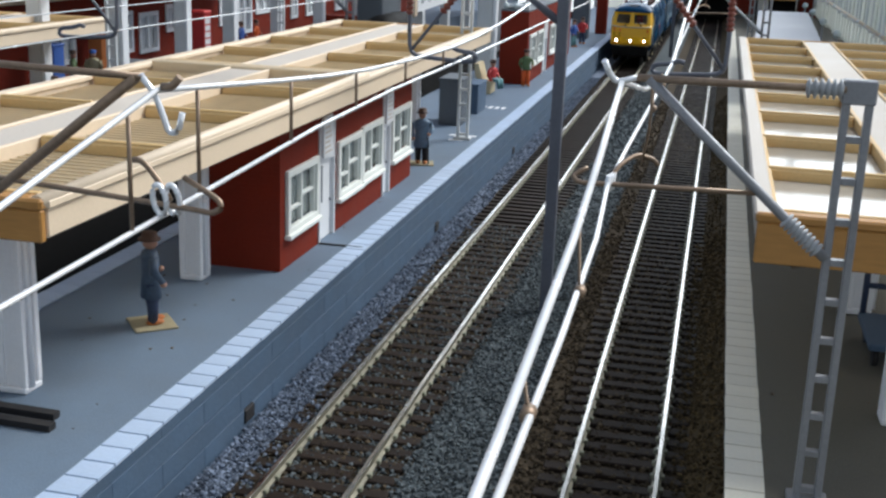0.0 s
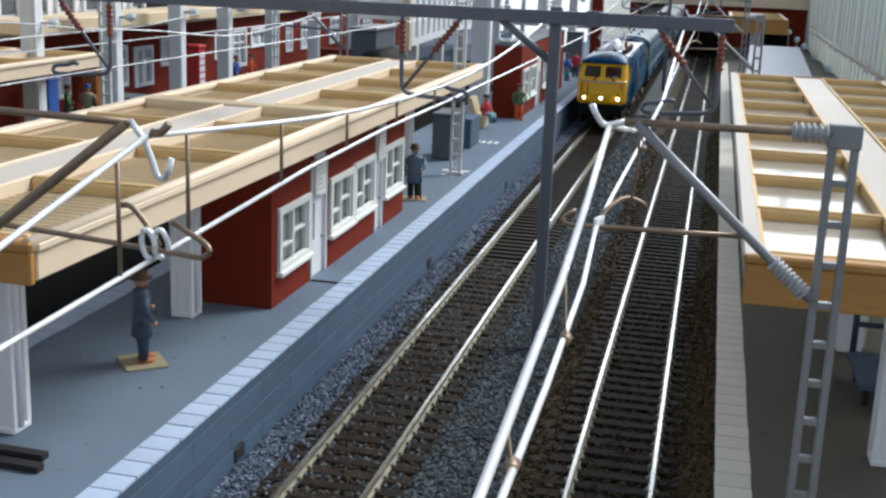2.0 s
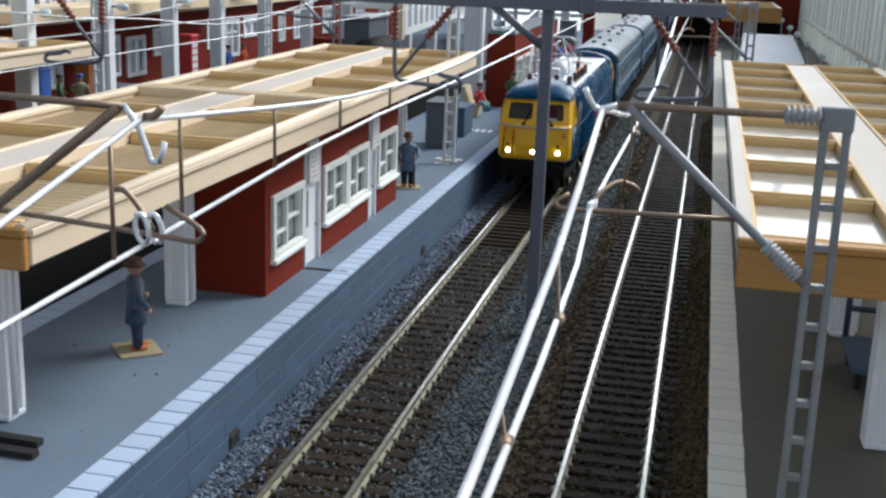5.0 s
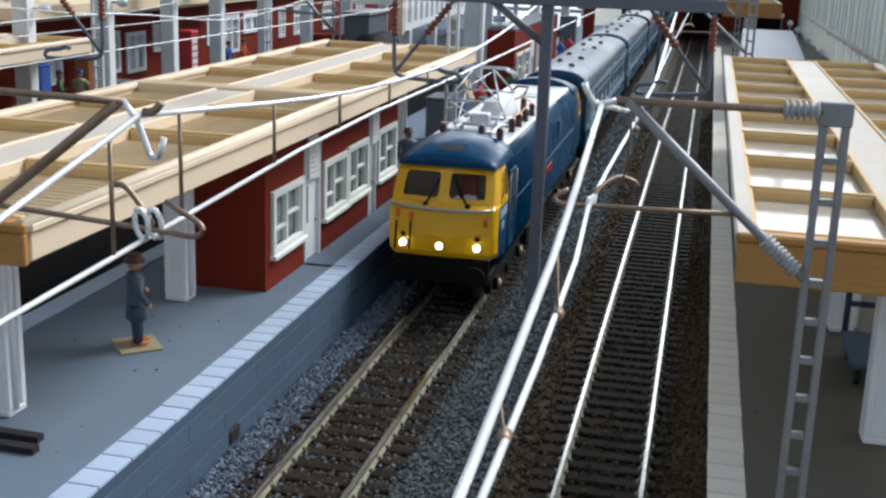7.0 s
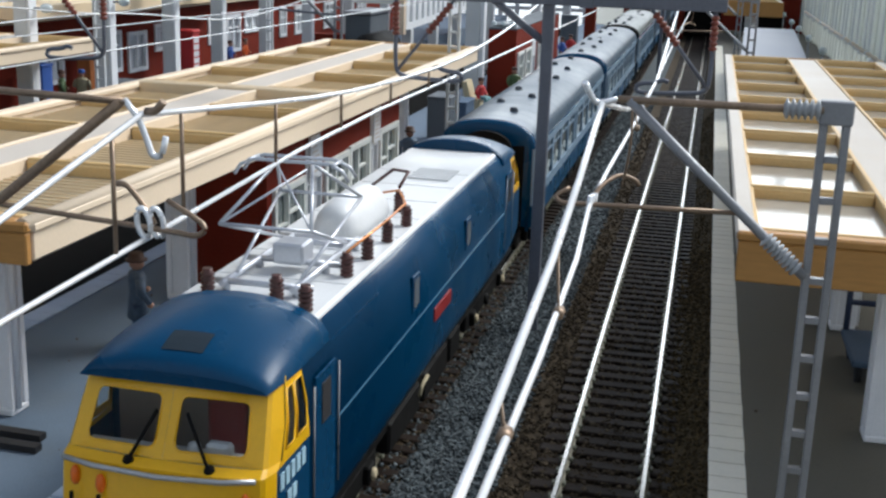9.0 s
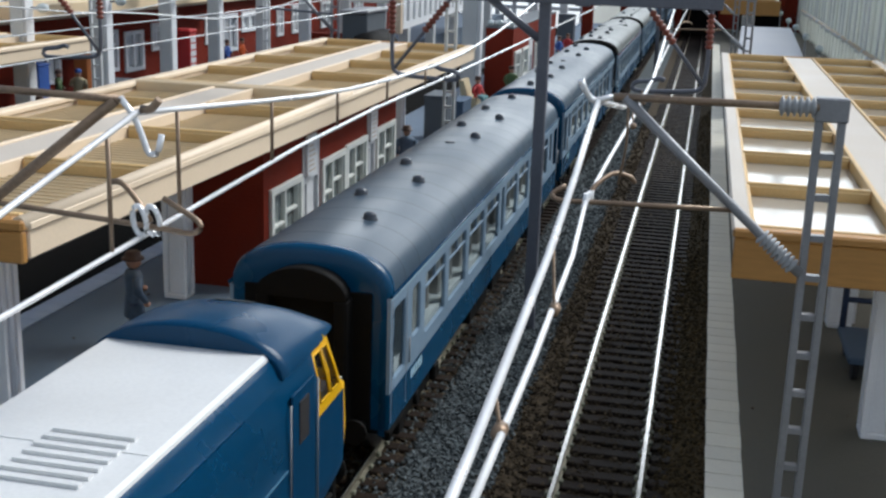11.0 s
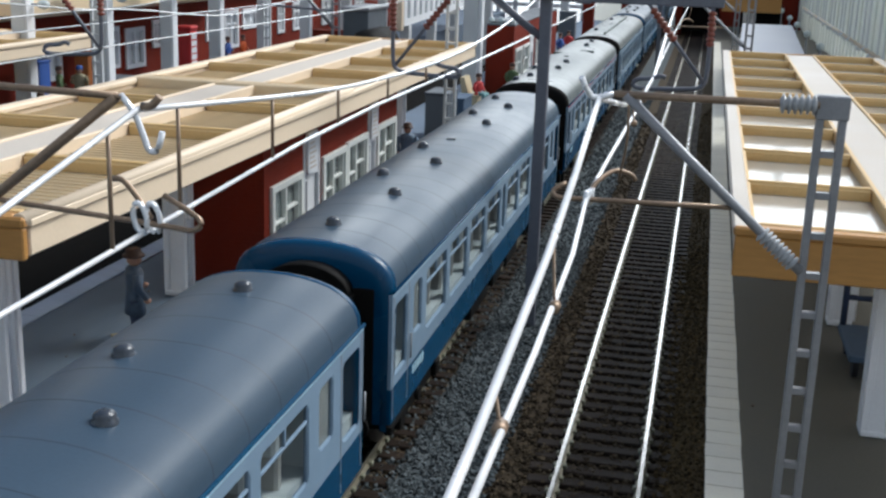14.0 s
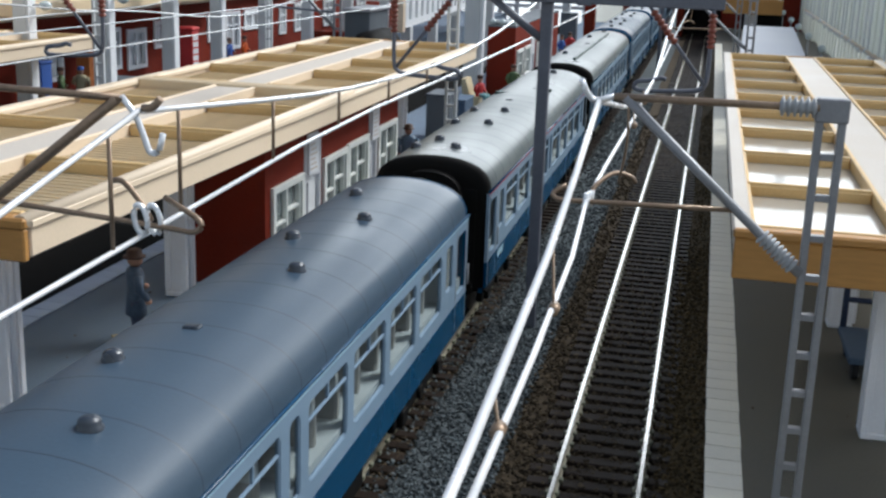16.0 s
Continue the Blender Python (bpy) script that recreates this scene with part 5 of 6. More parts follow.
    # roof: rounded, with ribs, rain strips and vents
    def arc(y, e=0.0):
        pts = []
        for t in np.linspace(-1, 1, 19):
            x = math.copysign((W - 0.1 + e) * abs(math.sin(t * math.pi / 2)) ** 0.92, t)
            z = zc + (9.4 + e) * max(0.0, math.cos(t * math.pi / 2)) ** 0.74
            pts.append((x, y, z))
        return pts
    rf = Shape().loft([arc(3.6), arc(L - 3.6)], 0, True, False, False)
    roof = part("roof", rf, roof_mat, co, "slate grey ribbed roof")
    rb = Shape()
    for y in np.arange(12, L - 6, 12.0):
        rb.loft([arc(float(y), 0.0), arc(float(y) + 0.15, 0.03), arc(float(y) + 0.36, 0.0)], 0, True, False, False)
    part("roof_ribs", rb, M_RIB, roof)
    gt = Shape()
    for sx in (-1, 1):
        gt.tube([(sx * (W + 0.1), 0.5, zc + 0.5), (sx * (W + 0.1), L - 0.5, zc + 0.5)], 0.35, 6)
    part("gutter", gt, M_BLUE, roof)
    crown = lambda x: zc + 9.4 * max(0.0, math.cos(math.asin(min(1, (abs(x) / (W - 0.1)) ** 1.087)))) ** 0.74
    for x, y in vents:
        v = Shape().lathe((x, y, crown(x) - 0.6), (0, 0, 1), [(0, 1.75), (0.75, 1.75), (0.95, 1.45), (1.5, 1.5), (1.9, 1.2), (2.2, 0.5)], 14)
        part("roof_vent", v, M_VENT, roof, "small domed gunmetal roof vent")
    for x0, x1, y0, y1 in fittings:
        part("roof_fitting", Shape().box(x0, x1, y0, y1, min(crown(x0), crown(x1)) - 0.3, min(crown(x0), crown(x1)) + 1.3, c=0.3), M_BOTTLE, roof, "dark green roof fitting")
    part("roof_plate", Shape().box(-1.8, 0.9, 129.5, 131.5, 48.3, 49.2, c=0.25), M_VENT, roof)
    # ends with gangway
    for y, s in ((0.0, -1), (L, 1)):
        skin = [(W - 0.1, z0), *[(x, z) for x, _, z in reversed(arc(0))], (-W + 0.1, z0)]
        e = Shape().loft([[(x * k_, y - s * d_, z0 + 0.1 + (z - z0) * k_ - dz_) for x, z in skin] for d_, k_, dz_ in ((3.62, 1.0, 0.1), (2.2, 1.0, 0.1), (1.5, 0.993, 0.1), (0.9, 0.98, 0.1), (0.4, 0.955, 0.1), (0.1, 0.92, 0.1), (0.0, 0.88, 0.1))], 0, True)
        end = part("end_wall", e, M_END, co)
        ya, yb = sorted((y, y + s * 5.0))
        for gx in (-9.4, 6.6):
            part("gangway_post", Shape().box(gx, gx + 2.8, ya, yb, 12, 39.8, c=0.5), M_BLACK, end, "black corridor connector post")
        part("gangway_hood", Shape().loft([[(9.4 * math.cos(g) * k_, yy_, 39.6 + 6.0 * math.sin(g) * k_) for g in np.linspace(0, math.pi, 13)] for yy_, k_ in ((ya, 1.0), (yb, 0.94))]), M_BLACK, end, "black rounded corridor hood")
        part("end_plate", Shape().box(-13.2, 13.2, *sorted((y, y + s * 0.7)), 12, 40.5, c=0.2), M_BLACK, end, "black plate across the middle of the coach end")
        for bx in (-11.4, 11.4):
            part("buffer", Shape().lathe((bx, y, 13.4), (0, s, 0), [(0, 1.2), (5, 1.2), (5.1, 2.6), (6, 2.6)], 12), M_BLACK, end)
    inner = Shape()
    inner.box(-W + 1, W - 1, 1, L - 1, 12.0, 13.2)
    inner.box(-W + 1, -W + 7.0, 1, L - 1, 13, 24.2); inner.box(W - 7.0, W - 1, 1, L - 1, 13, 24.2)
    for yb in (14.8, 27, L - 27, L - 14.8):
        inner.box(-W + 1.2, W - 1.2, yb - 0.4, yb + 0.4, 13, 42)
    part("interior_floor", inner, M_INNER, co)
    st, hd = Shape(), Shape()
    y = 33.0
    while y < L - 34:
        for x in (-9.0, 9.0):
            st.box(x - 5, x + 5, y, y + 5.5, 13.2, 19, c=0.4)
            st.box(x - 5, x + 5, y - 2.4, y, 13.2, 30.5, c=0.5)
            for hx in (-2.6, 2.6):
                hd.box(x + hx - 2.1, x + hx + 2.1, y - 2.7, y + 0.2, 29.5, 33.0, c=0.6)
        y += 12.7
    seats = part("seats", st, M_SEAT, co, "taupe moulded seats")
    part("headrests", hd, M_WHITE, seats, "white headrests")
    und = Shape()
    und.box(-13, 13, 3, L - 3, 9.6, 12.1, c=0.3)
    for a, b in ((92, 118), (126, 140), (150, 172)):
        und.box(-15, 15, a, b, 4.8, 10, c=0.5)
    und.tube([(14, 78, 9), (14, 130, 4.6), (14, 184, 9)], 0.5, 6); und.tube([(-14, 78, 9), (-14, 130, 4.6), (-14, 184, 9)], 0.5, 6)
    part("underframe", und, M_BLACK, co)
    part("step_board", Shape().box(-W - 0.2, W + 0.2, 1, 14, 10.6, 11.2), M_BLACK, co)
    for yc in (36, L - 36):
        bogie(co, yc, (-17, 17), 22)
    return co

loco = locomotive()
VENTS = [(3.6, 50), (3.6, 92.5), (3.6, 166), (3.6, 208.5), (-5.4, 72), (-5.4, 115), (-5.4, 188.5), (-5.4, 232), (-0.5, 16)]
coach_a = coach(False, [(-0.9 - x, 259.5 - y) for x, y in VENTS])
coach_b = coach(False, VENTS)
coach_buffet = coach(True, [(-9.2, 19), (-4.6, 30), (2.9, 18), (-8.2, 69), (3.2, 68), (-8.2, 101), (3.2, 100), (2.5, 205), (2.3, 238)], M_ROOF_GREEN, M_FRED, ((-11, -5, 157, 160), (2, 10, 172, 175.5)))
coach_d = coach(True, [(-5.4, 60), (-5.4, 190), (-0.5, 240)], M_ROOF_GREEN, M_PALELINE, ((3.0, 4.6, 24, 226),))
COACHES = [coach_a, coach_b, coach_buffet, coach_d] + [copy_thing(c, Matrix.Identity(4)) for c in (coach_b, coach_a, coach_b)]

# ---- model figures: one plain painted mesh each ----
def figure(x, y, coat, legs, hat, rz=0.0, base=True, hat_r=2.2, girth=1.12, seated=False, long_coat=True, z=FLOOR - 0.35, label="painted model figure in a dark coat standing on the platform"):
    s = Shape()
    if base:
        s.box(-4.4, 4.4, -4.0, 4.0, 0, 0.5, c=0.15, k=4)
    if seated:
        s.tube([(-1.1, 0, 5.5), (-1.2, -4.6, 5.4), (-1.3, -5.2, 0.8)], [1.4, 1.25, 0.9], 8, 1)
        s.tube([(1.1, 0, 5.5), (1.2, -4.6, 5.4), (1.3, -5.2, 0.8)], [1.4, 1.25, 0.9], 8, 1)
        b = 4.5
    else:
        s.tube([(-1.25, 0.1, 0.9), (-1.2, 0, 5), (-1.1, 0.1, 10.5)], [0.95, 1.1, 1.5], 8, 1)
        s.tube([(1.25, -0.6, 0.9), (1.2, -0.3, 5), (1.1, 0, 10.5)], [0.95, 1.1, 1.5], 8, 1)
        for sx in (-1.25, 1.25):
            s.ball((sx, -1.0 if sx > 0 else -0.3, 0.95), 1.1, 8, 5, (0.9, 1.7, 0.7))
        b = 10.0
    def body_ring(w, d, z, dy=0):
        return [(w * math.cos(6.28319 * j / 12), dy + d * math.sin(6.28319 * j / 12), z) for j in range(12)]
    skirt = b - (3.2 if long_coat and not seated else 0.2)
    s.loft([body_ring(2.9, 2.0, skirt), body_ring(2.5, 1.7, b + 1.0), body_ring(2.3, 1.5, b + 2.6), body_ring(2.9, 1.7, b + 6.2), body_ring(2.5, 1.4, b + 7.4), body_ring(0.9, 0.8, b + 8.1)], 0)
    s.tube([(-2.7, 0, b + 6.6), (-3.6, 0.2, b + 3.6), (-3.0, -1.6, b + 0.9)], [0.95, 0.85, 0.65], 8, 0)
    s.tube([(2.7, 0, b + 6.6), (3.7, -0.2, b + 3.6), (2.6, -2.2, b + 2.4)], [0.95, 0.85, 0.65], 8, 0)
    s.ball((-3.0, -1.7, b + 0.4), 0.7, 8, 3); s.ball((2.4, -2.5, b + 2.3), 0.7, 8, 3)
    s.ball((0, -0.1, b + 9.6), 1.45, 10, 3, (0.9, 1, 1.15))
    s.lathe((0, 0, b + 10.3), (0, 0, 1), [(0, hat_r), (0.4, hat_r * 0.98), (0.5, 1.55), (1.7, 1.5), (2.0, 1.0)], 12, 2)
    me = build("model_figure", s, [coat, legs, hat, M_SKIN, M_CARD, M_SHOE])
    ob = new("model_figure", me)
    ob.location = (x * U, y * U, z * U)
    ob.rotation_euler[2] = radians(rz)
    ob.scale = (girth, girth, 1.0)
    return tagged(ob, label, "figurine", "model figures")

figure(-121.6, 233, M_COAT, M_NAVY, M_HATB, 130, True, 2.15, 1.22, label="painted model figure in blue-grey coat and wide hat, card base")
figure(-110.5, 440, M_COAT_PALE, M_DARK, M_HATB, 15, True, 2.0, label="painted model figure in a long blue coat and bowler hat")
solo("walking_cane", Shape().tube([(-107.0, 437.5, FLOOR - 0.2), (-107.4, 437.8, FLOOR + 11)], 0.25, 6), M_DARK, (-107, 437.5, FLOOR - 0.2), "thin dark cane standing on the platform", "cane")
figure(-123.6, 653, M_FRED, M_FTEAL, M_HATB, 65, False, 1.5, seated=True, long_coat=False, label="seated painted model figure in teal and red on the bench", z=FLOOR + 2.2)
figure(-111.0, 693, M_FGREEN, M_FORANGE, M_HATB, 30, False, 1.5, long_coat=False, label="painted model figure in a green top and orange trousers")
figure(-115, 952, M_FBLUE, M_FTEAL, M_HATB, 60, False, 1.5, long_coat=False, label="painted model figure in blue and teal on the far platform end")
figure(-112, 985, M_FRED, M_NAVY, M_HATB, 30, False, 1.5, long_coat=False, label="painted model figure in red on the far platform end")
figure(-326, 548, M_FGREEN, M_NAVY, M_HATB, 120, False, 1.6, label="painted model figure in green beside the far platform luggage")
figure(-319, 556, M_CARD, M_INNER, M_FBLUE, 200, False, 1.6, label="painted model figure in buff with a blue cap")
figure(-280, 455, M_HATB, M_DARK, M_HATB, 90, False, 1.6, label="painted model figure in brown on the far platform")
figure(-324, 765, M_FBLUE, M_FBLUE, M_HATB, 90, False, 1.6, label="painted model figure in blue near the far kiosk")
figure(-321, 785, M_FORANGE, M_FRED, M_HATB, 90, False, 1.6, label="painted model figure in orange and red near the far kiosk")
figure(-321, 1010, M_FRED, M_NAVY, M_HATB, 90, False, 1.6, label="painted model figure in red by the far arch")
figure(-322, 917, M_FTEAL, M_FBLUE, M_HATB, 90, False, 1.6, label="painted model figure in pale blue by the far arch")

def bench(x, y):
    b = thing("platform_bench", x, y, FLOOR - 0.35, "buff stone-coloured bench with a curved high back", "bench")
    z = FLOOR - 0.35
    part("plinth", Shape().box(x - 4, x + 4.5, y - 7, y + 7, z, z + 6, c=0.5), M_STONE, b)
    rg = [[(x + 1.5 - 4.2 + dx, yy, z + zz) for dx, zz in ((0.0, 5.0), (3.0, 5.0), (1.2, 12), (-0.2, 17), (-2.6, 17), (-2.0, 11))] for yy in (y - 7.5, y + 7.5)]
    part("backrest", Shape().loft(rg, 0, False), M_STONE, b)
    part("seat", Shape().box(x - 1.2, x + 5.2, y - 7.2, y + 7.2, z + 5.9, z + 7.2, c=0.4), M_STONE, b)
bench(-128, 655)

def crate(x, y, w, d, h, material, label, name="luggage_crate"):
    z = FLOOR - 0.35
    c = thing(name, x, y, z, label, "crate")
    part("body", Shape().box(x - w / 2, x + w / 2, y - d / 2, y + d / 2, z, z + h, c=0.4), material, c)
    part("lid", Shape().box(x - w / 2 - 0.4, x + w / 2 + 0.4, y - d / 2 - 0.4, y + d / 2 + 0.4, z + h, z + h + 1.2, c=0.3), material, c)
crate(-121, 546, 11, 22, 21, M_BOXGREY, "dark slate grey shelter box on the platform", "platform_shelter")
crate(-119, 584, 7, 22, 14, M_BLOCK, "blue-grey box beside the shelter", "platform_box")
crate(-322, 520, 10, 10, 27, M_FBLUE, "blue luggage crate on the far platform")
crate(-300, 560, 16, 18, 16, M_BOXGREY, "dark grey luggage crate on the far platform")
crate(-326, 574, 8, 7, 33, M_SHOE, "orange vending kiosk on the far platform", "vending_kiosk")
crate(-300, 905, 30, 12, 18, M_RED, "dark red platform hoarding on the far platform", "hoarding")

def kiosk(x, y):
    z = FLOOR - 0.35
    k = thing("red_kiosk", x, y, z, "bright red telephone kiosk on the far platform", "kiosk")
    part("body", Shape().box(x - 5, x + 5, y - 5, y + 5, z, z + 34, c=0.4), M_FRED, k)
    part("roof", Shape().box(x - 5.6, x + 5.6, y - 5.6, y + 5.6, z + 34, z + 36.5, c=0.8), M_FRED, k)
    for zz in range(6):
        part("pane", Shape().box(x + 5, x + 5.15, y - 3.6, y + 3.6, z + 8 + zz * 4.1, z + 11.2 + zz * 4.1), M_INNER, k)
    part("poster", Shape().box(x + 5.15, x + 5.4, y - 2, y + 3, z + 2, z + 7), M_WHITE, k)
kiosk(-310, 668)

def trolley(x, y):
    z = FLOOR - 0.35
    t = thing("luggage_trolley", x, y, z, "dark blue flat luggage trolley with an upright rail frame", "trolley")
    part("deck", Shape().box(x - 8, x + 8, y - 12, y + 12, z + 4.6, z + 6.2, c=0.3), M_BLOCK, t)
    fr = Shape()
    for dy in (11.5,):
        fr.tube([(x - 7, y + dy, z + 5), (x - 7, y + dy, z + 20), (x - 6, y + dy, z + 21.2), (x + 6, y + dy, z + 21.2), (x + 7, y + dy, z + 20), (x + 7, y + dy, z + 5)], 0.75, 8)
        fr.tube([(x - 7, y + dy, z + 13), (x + 7, y + dy, z + 13)], 0.7, 8)
    part("rail_frame", fr, M_NAVY, t)
    for dx in (-6, 6):
        for dy in (-8, 8):
            part("wheel", Shape().lathe((x + dx - 0.6, y + dy, z + 2.3), (1, 0, 0), [(0, 2.3), (1.2, 2.3)], 14), M_DARK, t)
trolley(46.5, 268)

lug = thing("dark_plank_stack", -132, 171, FLOOR - 0.35, "two dark planks lying on the platform", "planks")
for x0, x1, y in ((-150, -113.6, 179.2), (-148, -111.6, 174.4)):
    part("plank", Shape().loft([[(x, y + dy + (x1 - x) * 0.03, FLOOR - 0.35 + dz) for dy, dz in ((-1.1, 0), (1.1, 0), (1.1, 1.3), (-1.1, 1.3))] for x in (x0, x1)], 0, False), M_DARK, lug)

# ---- far platform: long red facade, posts, globe lamps ----
fac = thing("far_station_facade", -338, 350, FLOOR - 0.35, "long oxide red station facade with white framed windows", "building")
wall = Shape()
FX = -335.0
wins = [(612, 629, 28, 52), (637, 661, 26, 50), (672, 684, 36, 53), (752, 769, 34, 53), (783, 809, 26, 53), (817, 848, 38, 53), (890, 905, 30, 53), (925, 950, 30, 53), (420, 440, 30, 50), (470, 490, 30, 50), (540, 565, 28, 52), (1000, 1030, 30, 53), (1100, 1130, 30, 53)]
wins.sort()
y = 330
for a, b, c, d in wins:
    wall.box(FX - 3, FX, y, a, FLOOR - 0.35, 62); wall.box(FX - 3, FX, a, b, FLOOR - 0.35, c); wall.box(FX - 3, FX, a, b, d, 62)
    y = b
wall.box(FX - 3, FX, y, 1600, FLOOR - 0.35, 62)
part("wall", wall, M_RED, fac)
for a, b, c, d in wins:
    ring = lambda x, e: [(x, a + e, c + e), (x, b - e, c + e), (x, b - e, d - e), (x, a + e, d - e)]
    w = part("window", Shape().loft([ring(FX - 1, 0), ring(FX + 1.2, 0), ring(FX + 1.2, 2.4), ring(FX - 1, 2.4)], 0, False, False), M_WHITE, fac, "white window frame")
    part("mullion", Shape().box(FX - 1, FX + 0.8, (a + b) / 2 - 0.9, (a + b) / 2 + 0.9, c + 2.4, d - 2.4, c=0.15), M_WHITE, w)
    part("transom", Shape().box(FX - 1, FX + 0.6, a + 2.4, b - 2.4, (c + d) / 2 + 3, (c + d) / 2 + 4.2, c=0.15), M_WHITE, w)
    part("pane", Shape().box(FX - 2, FX - 1.7, a, b, c, d), M_INNER, w)
upper = Shape().box(FX - 4, FX + 2, 330, 640, 66, 130)
part("upper_wall", upper, M_WHITE, fac, "white upper wall")
part("eave_board", Shape().box(FX - 4, FX + 6, 330, 1600, 62, 66, c=0.4), M_CREAM_PALE, fac)
part("verandah", Shape().box(FX + 6.2, FX + 31, 480, 760, 66.5, 73, c=0.5), M_CREAM, fac, "tan timber verandah edge")
for yb in range(345, 640, 26):
    wn_ = part("upper_window", Shape().box(FX + 2, FX + 2.6, yb, yb + 14, 74, 118, c=0.2), M_BOXGREY, fac)
    part("frame", Shape().box(FX + 2, FX + 4, yb - 2.5, yb, 70, 122, c=0.3).box(FX + 2, FX + 4, yb + 14, yb + 16.5, 70, 122, c=0.3), M_WHITE, wn_)

def post(x, y, h):
    z = FLOOR - 0.35
    p = thing("platform_post", x, y, z, "pale grey square post on the far platform with a globe lamp", "post", "far platform posts")
    part("shaft", Shape().box(x - 3.4, x + 3.4, y - 3.4, y + 3.4, z, h, c=0.4), M_POST, p)
    part("white_face", Shape().box(x + 3.45, x + 4.3, y - 3.2, y + 3.2, z, h, c=0.3), M_WHITE, p)
    part("bracket", Shape().tube([(x + 4, y + 1, h - 38), (x + 8, y + 3, h - 38)], 0.6, 6), M_STEEL, p)
    part("globe_lamp", Shape().ball((x + 9, y + 3, h - 38), 2.3, 12, 0, (1.3, 1, 0.9)), M_LENS, p, "white globe lamp")
    return p
first = post(-290, 460, 112)
for y in (530, 602, 667, 745, 830, 930, 1040):
    shift(first, -290, y, FLOOR - 0.35)
part_post = thing("broad_post", -134, 684, FLOOR - 0.35, "broad pale grey post with a white edge strip behind the bench", "post")
part("shaft", Shape().box(-139.5, -130.6, 680, 688, FLOOR - 0.35, 112, c=0.4), M_POST, part_post)
part("edge_strip", Shape().box(-130.5, -128.4, 680.4, 687.6, FLOOR - 0.35, 112, c=0.3), M_WHITE, part_post)
post2 = post(-165, 890, 112)
for x, y in ((-137, 945), (-150, 1040), (-137, 1150)):
    shift(post2, x, y, FLOOR - 0.35)

# white panelled hall beside the far tracks, raised on posts, its long side towards the platforms
wb = thing("white_panelled_hall", -232, 860, -5, "white panelled hall raised on posts beyond the platforms", "building")
face_x = lambda y: -222.5 - (y - 855) * 0.059
part("sill_beam", Shape().loft([[(face_x(y) - 3, y, 43), (face_x(y) + 1.5, y, 43), (face_x(y) + 1.5, y, 48), (face_x(y) - 3, y, 48)] for y in (855, 1330)], 0, False), M_WHITE, wb)
part("frosted_sheet", Shape().loft([[(face_x(y) - 2, y, 48), (face_x(y) - 1.5, y, 48), (face_x(y) - 1.5, y, 130), (face_x(y) - 2, y, 130)] for y in (856, 1330)], 0, False), M_FROST, wb)
for i in range(20):
    y = 856 + i * 24.5
    part("panel", Shape().box(face_x(y) - 1.2, face_x(y) + 1.4, y, y + 9.5, 47, 130, c=0.4), M_WHITE, wb)
part("corner_post", Shape().box(-227, -221, 848, 854.5, 40, 130, c=0.5), M_CREAM_PALE, wb)
part("end_sheet", Shape().box(-262, -227.2, 850, 851.5, 62, 130, c=0.3), M_FROST, wb)
for y in (875, 990, 1110, 1240):
    part("post", Shape().box(face_x(y) - 5, face_x(y) + 2.5, y - 4, y + 4, -5, 42.9, c=0.4), M_POST, wb)

# pale pipes with round lamps lying over the end of the platform building
rl = thing("roof_pipe_rack", -126, 704, 59, "pale grey pipe rack with round lamps on the building roof", "pipe rack")
part("pipe", Shape().tube([(-128.5, 707, 60.6), (-113, 707, 60.4)], 1.6, 12), M_POST, rl)
for x in (-127, -121, -115):
    part("lamp", Shape().ball((x, 704.6, 61.0), 1.9, 12), M_LENS, rl, "round white lamp")

# dark rounded van roof and a grey hut behind the end of the island canopy
arch = thing("dark_arch", -176, 612, -5, "black round-topped tunnel mouth beyond the island canopy", "arch")
rg = []
for yy_, k_ in ((596, 0.93), (600, 1.0), (640, 1.0), (644, 0.93)):
    rg.append([(-176 + 12.5 * k_ * math.copysign(abs(math.cos(a)) ** 0.7, math.cos(a)), yy_, -5 + 64 * k_ * math.sin(a) ** 0.6) for a in np.linspace(0, math.pi, 18)])
part("vault", Shape().loft(rg, 0, True), M_BLACK, arch)
hut2 = thing("lineside_hut", -194, 660, -5, "dark grey lineside hut with a flat roof", "hut")
part("body", Shape().box(-204, -189, 650, 690, -5, 66, c=0.5), M_BOXGREY, hut2)
part("roof", Shape().box(-205, -188, 648, 692, 66, 68, c=0.4), M_STEEL, hut2)
m5 = lattice_mast(-205, 640, -5, 100, 5.2, "grey lattice mast with a raking stay between the far tracks")
part("stay", Shape().tube([(-234, 638, 85), (-206, 638, 57)], 1.0, 8), M_STEEL, m5)
part("cross_arm", Shape().tube([(-250, 638, 68), (-206, 638, 66)], 0.6, 8), M_STEEL_D, m5)
# clutter at the end of the island platform
crate(-120, 1040, 14, 14, 34, M_BOXGREY, "dark grey platform hut at the end of the island", "platform_hut")
rc = thing("red_brown_pillar", -108, 1100, FLOOR - 0.35, "red-brown painted pillar at the platform end", "pillar")
part("shaft", Shape().box(-113, -103, 1095, 1105, FLOOR - 0.35, 84, c=0.5), M_RED, rc)
part("cap", Shape().box(-114.5, -101.5, 1093, 1107, 84, 88, c=0.5), M_CREAM_PALE, rc)
# white glazing bars before the bright far window
fw = thing("far_window_frame", -290, 1660, -5, "white glazing bars before the bright far window", "window frame")
for x in range(-415, -155, 24):
    part("upright", Shape().box(x, x + 6, 1656, 1662, -5, 170, c=0.5), M_WHITE, fw)
for z in (20, 62, 104, 146):
    part("crossbar", Shape().box(-420, -160, 1657, 1661, z, z + 5, c=0.5), M_WHITE, fw)
